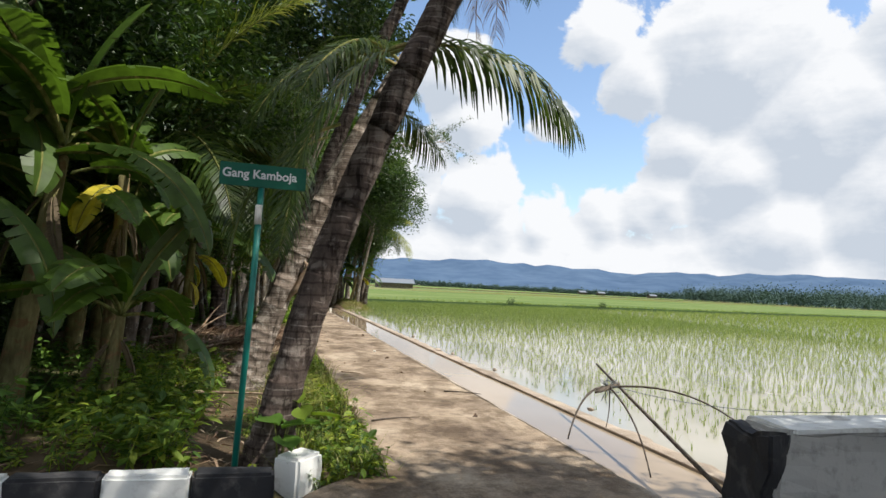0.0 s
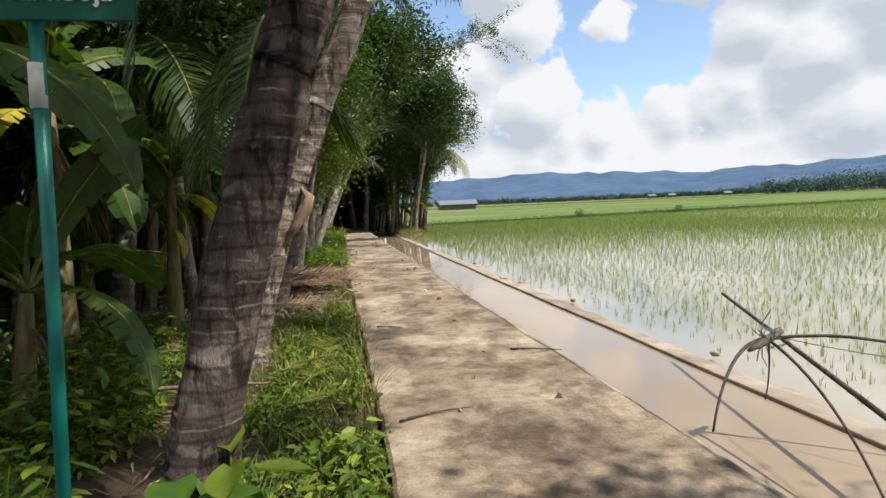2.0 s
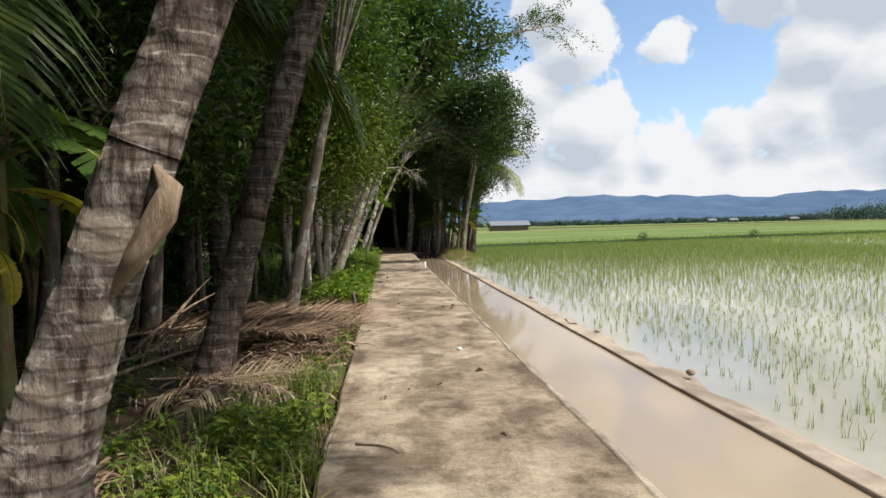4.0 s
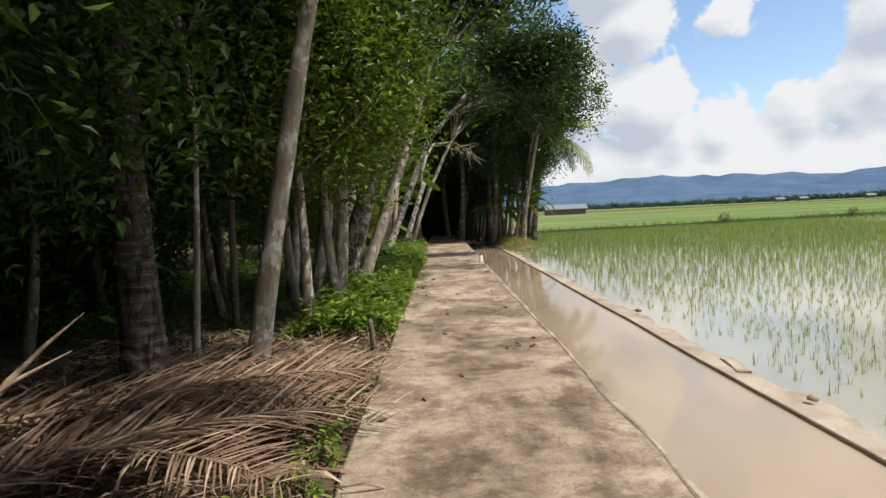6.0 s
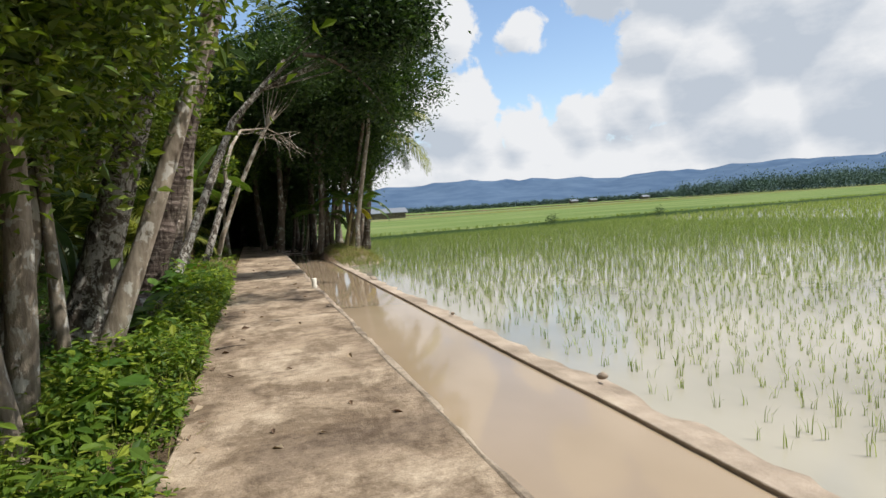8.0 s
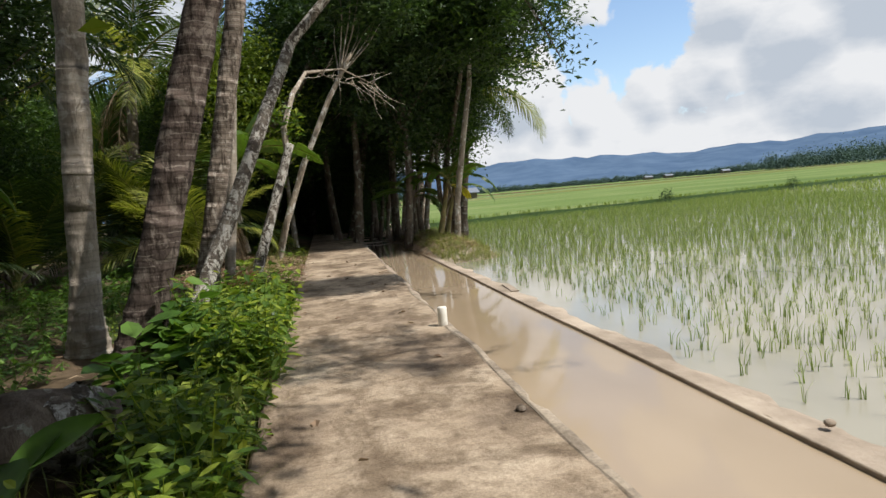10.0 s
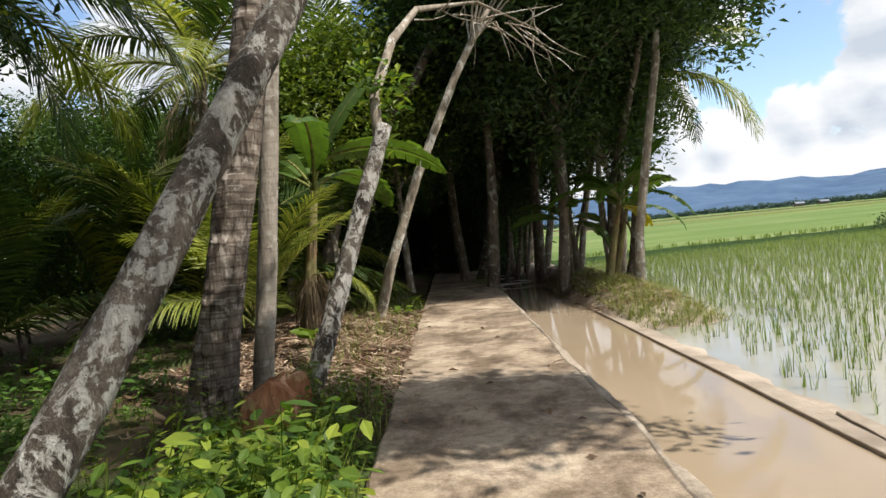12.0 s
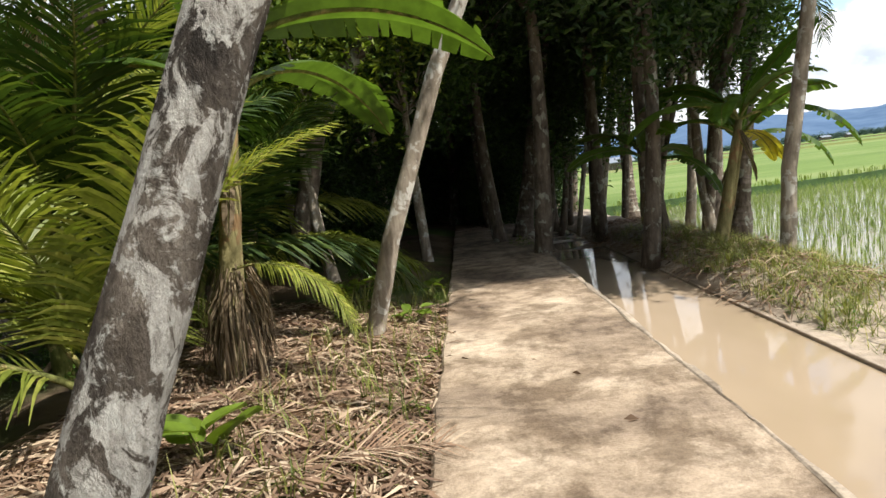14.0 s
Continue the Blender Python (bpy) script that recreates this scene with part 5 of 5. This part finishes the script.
undergrowth("weeds", [(-0.30, 0.04, 28.0, 37.0, 0.14, 420), (0.9, 1.9, 38.2, 40.0, 0.3, 500), (3.15, 4.4, 32.4, 37.0, 0.16, 330), (-1.1, -0.7, 33.6, 34.4, 0.5, 700)], 0.06, LEAF_WEED, "small sparse weeds along the slab edge", 504)

undergrowth("lime_weeds", [(-2.3, -0.95, 25.3, 28.2, 0.40, 420), (-1.3, -0.7, 15.6, 19.0, 0.5, 260), (-0.95, 0.05, 26.2, 28.5, 0.40, 900), (-0.7, 0.06, 15.5, 25.5, 0.46, 260), (-0.55, 0.05, 4.2, 9.6, 0.30, 420), (-2.8, -1.3, 6.4, 9.5, 0.36, 200)], 0.05, LEAF_LIME, "yellow-green young weeds among the path edge plants", 505)


def grass(name, rng, xy, z, h, w, per, material, label, category, kink=0.5, tilt=0.3):
    """Clumps of blades, each three triangles."""
    n = len(xy)
    c_ = np.repeat(np.column_stack([xy, np.broadcast_to(z, (n,))]), per, 0)
    m = len(c_)
    c_[:, :2] += rng.normal(0, w * 2.2, (m, 2))
    hh = np.repeat(np.broadcast_to(h, (n,)), per) * rng.uniform(0.6, 1.15, m)
    a = rng.uniform(0, 2 * math.pi, m)
    dv = np.stack([np.cos(a), np.sin(a), np.zeros(m)], 1)
    sv = np.stack([-np.sin(a), np.cos(a), np.zeros(m)], 1) * (w * 0.5 * np.ones((m, 1)))
    t1 = rng.uniform(0.02, tilt, (m, 1))
    up_ = np.array([0, 0, 1.0])
    mid = c_ + (dv * t1 * 0.5 + up_ * 0.6) * hh[:, None]
    tip = mid + (dv * (t1 + kink * rng.uniform(0, 1, (m, 1))) * 0.6 + up_ * 0.4) * hh[:, None]
    V = np.stack([c_ - sv, c_ + sv, mid + sv * 0.8, mid - sv * 0.8, tip], 1).reshape(-1, 3)
    i = np.arange(m) * 5
    F = np.stack([i, i + 1, i + 2, i + 3], 1).tolist() + np.stack([i + 3, i + 2, i + 4], 1).tolist()
    return tagged(new(name, mesh(name, V, F, material)), label, category, kind="stuff")


rng = rnd(601)
gx, gy = np.meshgrid(np.arange(3.55, 26, 0.165), np.arange(-1, 54, 0.165))
xy = np.column_stack([gx.ravel(), gy.ravel()]) + rng.normal(0, 0.045, (gx.size, 2))
near = (xy[:, 1] < bund_y(xy[:, 0]) - 0.5) & ~((xy[:, 1] > 32.0) & (xy[:, 0] < 4.8)) & (rng.rand(len(xy)) > 0.1)
sparse = (xy[:, 0] < 4.1) & (rng.rand(len(xy)) > 0.4)
xy = xy[near & ~sparse]
lush = np.clip((xy[:, 1] + 0.25 * xy[:, 0] - 19 + 5.0 * np.array([bump2(a, b, 0.18, 4) for a, b in xy])) / 15, 0, 1)
hgt = 0.160 + 0.05 * np.array([bump2(a, b, 0.25) for a, b in xy]) + 0.10 * lush
full = rng.rand(len(xy)) < lush
grass("rice", rng, xy[~full], WATER - 0.06, hgt[~full], 0.0062, 5, RICE, "young green rice seedlings standing in water", "rice plants")
grass("rice", rng, xy[full], WATER - 0.06, hgt[full], 0.009, 5, RICE_FAR, "fuller green rice toward the field bank", "rice plants")
gx, gy = np.meshgrid(np.arange(26, 110, 0.5), np.arange(2, 80, 0.42))
xy = np.column_stack([gx.ravel(), gy.ravel()]) + rng.normal(0, 0.1, (gx.size, 2))
xy = xy[(xy[:, 1] < bund_y(xy[:, 0]) - 0.5) & (xy[:, 1] > 0.55 * xy[:, 0] - 14)]
grass("rice", rng, xy, WATER - 0.06, 0.27, 0.03, 4, RICE_FAR, "dense young rice farther out in the paddy", "rice plants")

zx = np.concatenate([rng.uniform(-0.9, 0.03, 380), rng.uniform(-0.9, 0.05, 330), rng.uniform(-1.0, 0.04, 300)])
zy = np.concatenate([rng.uniform(3.9, 10.5, 380), rng.uniform(15.3, 26, 330), rng.uniform(25, 36, 300)])
grass("path_grass", rng, np.column_stack([zx, zy]), np.array([ground_z(a, b_) for a, b_ in zip(zx, zy)]), 0.24, 0.008, 4, GRASS, "thin yellowish grass among the weeds", "grass", 1.2, 0.9)

# bank grass under the trees and on the field bank
xy = np.column_stack([rng.uniform(3.15, 4.6, 1100), rng.uniform(32.2, 40, 1100)])
grass("bank_grass", rng, xy, np.array([ground_z(a, b) for a, b in xy]), 0.20, 0.008, 5, GRASS, "dry tangled grass on the canal bank", "grass", 1.3, 1.8)
bx = rng.uniform(5, 110, 900)
grass("bank_grass", rng, np.column_stack([bx, bund_y(bx) + rng.normal(0, 0.2, 900)]), -0.05, 0.22, 0.03, 4, RICE_FAR, "grass tufts along the field bank", "grass")
for bx in (20, 30.8):
    e = thing("bush", "small dark bush on the field bank", "bush", pose(bx, bund_y(bx) - 0.7, -0.3))
    V, F = leaves(rnd(int(bx)), rnd(int(bx)).normal(0, 1, (260, 3)) * [0.14, 0.14, 0.17] + [0, 0, 0.4], 0.13, 0.05)
    part("foliage", mesh("foliage", V, F, LEAF_DARK), e)

# dry litter: strips and curled leaves on the ground
def litter(name, zones, size, label, seed, ratio):
    rng = rnd(seed)
    C = []
    for x0, x1, y0, y1, dens, h in zones:
        n = int((x1 - x0) * (y1 - y0) * dens)
        x, y = rng.uniform(x0, x1, n), rng.uniform(y0, y1, n)
        C.append(np.stack([x, y, [max(ground_z(a, b), 0.004 if 0 < a < 1.5 else -9) + 0.008 + h * rng.rand() * (0.5 + bump2(a, b, 1.5)) for a, b in zip(x, y)]], 1))
    C = np.vstack(C)
    V, F = leaves(rng, C, size, 0.004, 0.9, ratio)
    return tagged(new(name, mesh(name, V, F, LEAF_DRY)), label, "leaf litter", kind="stuff")


litter("leaf_litter", [(-2.2, -0.03, 28.6, 34.5, 1500, 0.09), (-3.2, 0.0, 11.0, 15.6, 420, 0.12), (-2.4, -0.9, 4.2, 11, 60, 0.05), (-1.2, -0.15, 7.6, 11.5, 130, 0.06), (-4, -1.4, 16, 28, 30, 0.05), (2.8, 4.2, 33.5, 42, 320, 0.16)], 0.30, "dry brown leaves and palm strips on the ground", 701, 0.055)
litter("leaf_litter", [(-1.7, -0.03, 28.8, 34.5, 260, 0.07), (0.0, 0.35, 16, 30, 5, 0.0), (0.05, 1.5, 5, 36, 1.2, 0.0), (-1.5, -0.1, 10.5, 15.2, 60, 0.06)], 0.09, "small curled dry leaves on path and ground", 702, 0.5)

# fallen dry palm fronds
FRONDS["fallen"] = frond_mesh("fallen_frond", 2.4, 7, -4, 0.12, 56, 0.022, LEAF_DRY, RACHIS_DRY, 99, 0.15)
rg = rnd(720)
for i, (x, y, a, s) in enumerate([(-2.3, 11.0, 35, 1.05), (-2.0, 11.6, 20, 1.0), (-2.4, 12.3, 5, 1.0), (-1.9, 12.6, 12, 0.9), (-2.6, 13.2, -8, 1.0), (-2.2, 13.8, -5, 0.9), (-2.9, 11.8, 25, 1.0), (-1.7, 12.0, -25, 0.7), (-2.0, 10.6, 55, 0.9),
                                  (-1.4, 13.0, 8, 0.65), (-1.3, 9.5, 30, 0.5), (-1.5, 10.0, -30, 0.5), (-1.3, 30.4, 10, 0.6), (-1.8, 33.0, -15, 0.7), (-1.7, 31.2, 30, 0.5)]):
    e = thing("fallen_frond", "dry brown fallen palm frond lying on the ground", "palm frond", pose(x, y, 0.02 + 0.03 * (i % 4), rg.uniform(-12, 12), 0, a) @ Matrix.Scale(s, 4), "fallen palm fronds")
    tagged(part("frond_blade", FRONDS["fallen"][1], e), kind="stuff")
    part("stalk", FRONDS["fallen"][0], e)
for x, y, a, t_ in [(-2.15, 12.0, 60, 35), (-2.4, 12.3, 100, 50), (-2.3, 11.7, 40, 25)]:
    e = thing("broken_frond_stalk", "pale dry broken frond stalk sticking up", "palm frond", pose(x, y, 0.0, 0, -t_, a))
    part("stalk", mesh("stalk", *tube(curve((0, 0, 0), (1.1, 0, 0.1), 5, (0, 0, 0.05)), [0.03, 0.025, 0.02, 0.012, 0.004], 6), RACHIS_DRY, True), e)

FRONDS["cut_lime"] = frond_mesh("cut_frond", 0.9, 5, -6, 0.15, 22, 0.03, LEAF_PALM_LIME, RACHIS, 97, 0.2)
for i, (x, y, a) in enumerate([(-0.75, 6.55, 40), (-0.5, 6.2, 65), (-0.62, 5.7, 25), (-0.35, 7.0, 80)]):
    e = thing("cut_frond", "cut yellow-green palm leaf strips on the verge", "palm frond", pose(x, y, 0.10, rg.uniform(-10, 10), 0, a) @ Matrix.Scale(0.8, 4), "cut fronds on the verge")
    tagged(part("frond_blade", FRONDS["cut_lime"][1], e), kind="stuff")
    part("stalk", FRONDS["cut_lime"][0], e)
FRONDS["withered"] = frond_mesh("withered_frond", 1.1, 40, -60, 0.9, 34, 0.03, LEAF_STRAW, RACHIS_DRY, 96, 0.1, 0.4)
for i, a in enumerate((-70, -40, -10, -110, 200)):
    e = thing("withered_frond", "withered brown frond heaped at a palm foot", "palm frond", pose(-0.95 + 0.03 * i, 9.8, 0.02, rg.uniform(-20, 20), rg.uniform(-15, 10), a) @ Matrix.Scale(0.75, 4), "withered fronds at the palm foot")
    tagged(part("frond_blade", FRONDS["withered"][1], e), kind="stuff")
    part("stalk", FRONDS["withered"][0], e)

# ---- things at the lane mouth ----
e = thing("street_sign", "green street name sign on a teal pipe", "street sign", pose(-0.985, 3.75, 0))
part("pole", mesh("pole", *tube([(-0.04, 0, -0.1), (-0.005, 0, 1.0), (0.012, 0, 1.84)], [0.019] * 3, 12), TEAL, True), e)
part("bracket", mesh("bracket", *tube([(0.004, -0.001, 1.60), (0.006, -0.001, 1.72)], [0.022, 0.022], 12), PVC, True), e, "worn white sticker band")
pl = part("plate", bm_mesh("plate", box(-0.235, 0.275, -0.031, -0.019, 1.825, 1.965, 0.003), GREEN), e)
txt = bpy.data.curves.new("lettering", "FONT")
txt.body, txt.size, txt.extrude, txt.offset = "Gang Kamboja", 0.074, 0.0015, 0.0016
txt.align_x, txt.align_y = "CENTER", "CENTER"
txt.materials.append(LETTER)
tx = part("lettering", txt, pl, "white sign lettering", pose(0.0, -0.0335, 1.9, 90, 0, 0))

e = thing("kerb", "black and white painted concrete kerb", "kerb", pose(0, 0, 0))
x = -0.78
for i in range(11):
    w = 0.46
    bm = box(x - w + 0.004, x - 0.004, 3.56, 3.72, -0.12, 0.155, 0.018, 0.012, 2, i)
    part("block", bm_mesh("block", bm, BLACK if i % 2 == 0 else WHITE), e)
    x -= w
bm = box(-0.13, 0.13, -0.10, 0.10, -0.12, 0.165, 0.02, 0.015, 2, 20)
part("block", bm_mesh("block", bm, WHITE), e, "", pose(-0.63, 3.93, 0, 0, 0, 48))

# parapet end at the canal mouth
e = thing("parapet", "broken concrete bridge parapet with whitewashed top", "parapet", pose(2.2, 3.0, -0.02))
bm = box(0.0, 3.2, 0.0, 0.42, -0.3, 0.50, 0.03, 0.0, 10, 3)
for v in bm.verts:
    n3 = noise.noise_vector(v.co * 4) * 0.03
    v.co += n3
    if v.co.x < 0.35:
        v.co.x += 0.16 * (v.co.z + 0.1) + 0.06 * noise.noise(v.co * 7)
part("wall", bm_mesh("parapet_wall", bm, GREYWALL), e)
e2 = box(0.17, 3.2, -0.005, 0.425, 0.485, 0.515, 0.01, 0.012, 5, 8)
part("cap", bm_mesh("cap", e2, WHITE), e, "whitewashed worn cap")
part("broken_end", bm_mesh("broken_end", box(-0.03, 0.14, -0.012, 0.43, -0.2, 0.47, 0.02, 0.07, 5, 12), BLACK), e, "black broken end face")

# bamboo lift-net frame leaning on the canal wall
e = thing("net_frame", "weathered bamboo lift-net frame of tied bent poles", "fishing net frame", pose(2.487, 5.42, 0.35))
hub = np.zeros(3)
for nm, a, b, bow, r0, r1 in [("pole", (0.8, 1.65, 0.02), (-0.35, -2.25, -0.42), (0, 0, 0), 0.014, 0.02), ("rib", (0, 0, 0), (-0.62, -0.35, -0.42), (-0.05, 0, 0.14), 0.014, 0.007),
                              ("rib", (0, 0, 0), (1.1, -1.0, -0.45), (0.1, 0, 0.2), 0.012, 0.006), ("rib", (0, 0, 0), (-0.02, 0.0, -0.4), (0.02, 0, 0), 0.008, 0.004), ("rib", (0, 0, 0), (-0.35, -1.25, -0.5), (0.05, 0, 0.06), 0.011, 0.006)]:
    part(nm, mesh(nm, *tube(curve(a, b, 12, bow), np.linspace(r0, r1, 12), 7), BAMBOO, True), e)
part("sleeve", mesh("sleeve", *tube(curve((-0.22, -0.12, -0.03), (0.14, 0.05, 0.03), 5), [0.012, 0.024, 0.028, 0.026, 0.018], 8), BARK_DARK, True), e, "dark lashed wooden sleeve")
tw = [tube(curve(rg.normal(0, 0.02, 3), rg.normal(0, 0.06, 3), 4, rg.normal(0, 0.03, 3)), [0.004] * 4, 4, False) for i in range(22)]
part("lashing", mesh("lashing", *join(tw), STRING), e, "frayed cord lashing")
part("string", mesh("string", *tube(curve((0.1, 0, 0), (1.15, -1.7, 0.1), 10, (0, 0, -0.08)), [0.003] * 10, 4), STRING), e, "thin slack string")

# small post at the path edge
e = thing("marker_post", "short dirty white concrete marker post", "post", pose(1.52, 24.2, 0.0))
part("post", mesh("post", *tube([(0, 0, -0.05), (0, 0, 0.0), (0.001, 0, 0.10), (0.002, 0, 0.172), (0.002, 0, 0.18)], [0.046, 0.046, 0.046, 0.045, 0.04], 16), PVC, True), e)

e = thing("stake", "short weathered wooden stake at the path edge", "stake", pose(-0.13, 14.6, -0.05, 2, -4, 0))
part("wood", mesh("stake", *tube([(0, 0, -0.05), (0.005, 0, 0.15), (0.0, 0.01, 0.30), (0.002, 0.01, 0.335)], [0.028, 0.026, 0.025, 0.016], 8), BARK_DARK, True), e)

# rotting log at the foot of the palms
e = thing("rotten_log", "dark rotting log with flaking pale bark", "log", pose(-1.18, 21.85, -0.02, 0, 0, 35) @ Matrix.Scale(1.1, 4))
V, F = tube(curve((-0.45, 0, 0.10), (0.45, 0, 0.16), 12, (0, 0, 0.05)), [0.12, 0.16, 0.18, 0.19, 0.19, 0.2, 0.2, 0.19, 0.18, 0.17, 0.16, 0.13], 14)
V = np.array([v + 0.06 * np.array(noise.noise_vector(Vector(v) * 4)) for v in V])
part("wood", mesh("log", V, F, BARK_DARK, True), e)
V, F = tube(curve((0.1, -0.02, 0.17), (0.42, -0.02, 0.19), 6), [0.17, 0.195, 0.2, 0.19, 0.185, 0.15], 14, False)
V = np.array([v + 0.05 * np.array(noise.noise_vector(Vector(v) * 5)) for v in V])
part("bark_flake", mesh("bark_flake", V, [q_ for i_, q_ in enumerate(F) if i_ % 3], BARK_LICHEN), e, "pale flaking bark")

# cut stump with reddish wood
e = thing("tree_stump", "freshly cut tree stump with reddish torn wood", "stump", pose(-0.80, 27.75, -0.06))
bm = bmesh.new()
bmesh.ops.create_cone(bm, cap_ends=True, segments=18, radius1=0.28, radius2=0.15, depth=0.42)
bmesh.ops.subdivide_edges(bm, edges=bm.edges[:], cuts=3, use_grid_fill=True)
for v in bm.verts:
    v.co.z += 0.2
    v.co += noise.noise_vector(v.co * 6) * 0.07
    if v.co.z > 0.2:
        v.co.z += 0.5 * v.co.x + 0.03 * noise.noise(v.co * 14)
part("wood", bm_mesh("stump", bm, CUT_WOOD), e)
part("torn_flap", bm_mesh("torn_flap", box(-0.02, 0.25, -0.03, 0.02, 0.05, 0.42, 0.01, 0.06, 4, 5), CUT_WOOD), e, "upright torn sliver", pose(0.05, 0.1, 0.02, 12, 0, 20))

# stones, coconut husks, slabs, twigs
def stone(x, y, z, s, seed, material, label, category="stone", name="stone"):
    bm = bmesh.new()
    bmesh.ops.create_icosphere(bm, subdivisions=2, radius=s)
    for v in bm.verts:
        v.co += noise.noise_vector(v.co / s * 1.3 + Vector((seed, 0, 0))) * s * 0.4
        v.co.z *= 0.65
    e = new(name, bm_mesh(name, bm, material, True))
    e.location = (x, y, z + s * 0.4)
    tagged(e, label, category)


for i, (x, y, z, s) in enumerate([(3.22, 13.3, -0.25, 0.04), (3.32, 10.85, -0.26, 0.045), (3.3, 17.55, -0.26, 0.05), (3.2, 21.4, -0.25, 0.035), (3.35, 7.3, -0.27, 0.04), (1.08, 11.2, 0.0, 0.03)]):
    stone(x, y, z, s, i, PVC if i == 5 else MUD, "small pale pebble on the path" if i == 5 else "lump of mud on the canal wall")
for i, (x, y) in enumerate([(-0.85, 30.9), (-0.6, 31.3), (-1.1, 31.6), (-1.0, 29.2)]):
    stone(x, y, -0.04, 0.10, 30 + i, RACHIS_DRY, "dry coconut husk among the litter", "coconut husk", "coconut_husk")
stone(1.48, 21.7, 0.0, 0.03, 50, BARK_DARK, "clod of dark earth on the path edge")
stone(0.55, 15.15, 0.0, 0.025, 51, BARK_DARK, "small clod of earth on the path")
for x, y, l, a in [(3.28, 14.45, 0.55, 80), (3.30, 27.6, 0.75, 84)]:
    bm = box(-l / 2, l / 2, -0.06, 0.06, 0, 0.018, 0.005, 0.02, 3, x)
    e = new("mud_slab", bm_mesh("mud_slab", bm, MUD))
    e.matrix_world = pose(x - 0.08, y, -0.276, 0, 0, a)
    tagged(e, "thin flat slab lying on the canal wall", "slab")
for i, (x, y, l, a) in enumerate([(1.45, 7.0, 0.45, -25), (0.3, 8.5, 0.3, -35), (0.35, 5.6, 0.5, 15), (1.45, 29.2, 0.3, 50), (0.25, 19.5, 0.3, 10), (-1.25, 6.3, 1.3, -6)]):
    e = thing("fallen_twig", "thin dry fallen twig", "twig", pose(x, y, 0.012 if x > 0 else 0.12, 0, 0, a))
    part("wood", mesh("twig", *tube(curve((-l / 2, 0, 0), (l / 2, 0, 0), 6, (0, 0.04, 0)), np.linspace(0.012, 0.004, 6) * (1.8 if l > 1 else 0.8), 5), RACHIS_DRY if i % 2 else BAMBOO, True), e)
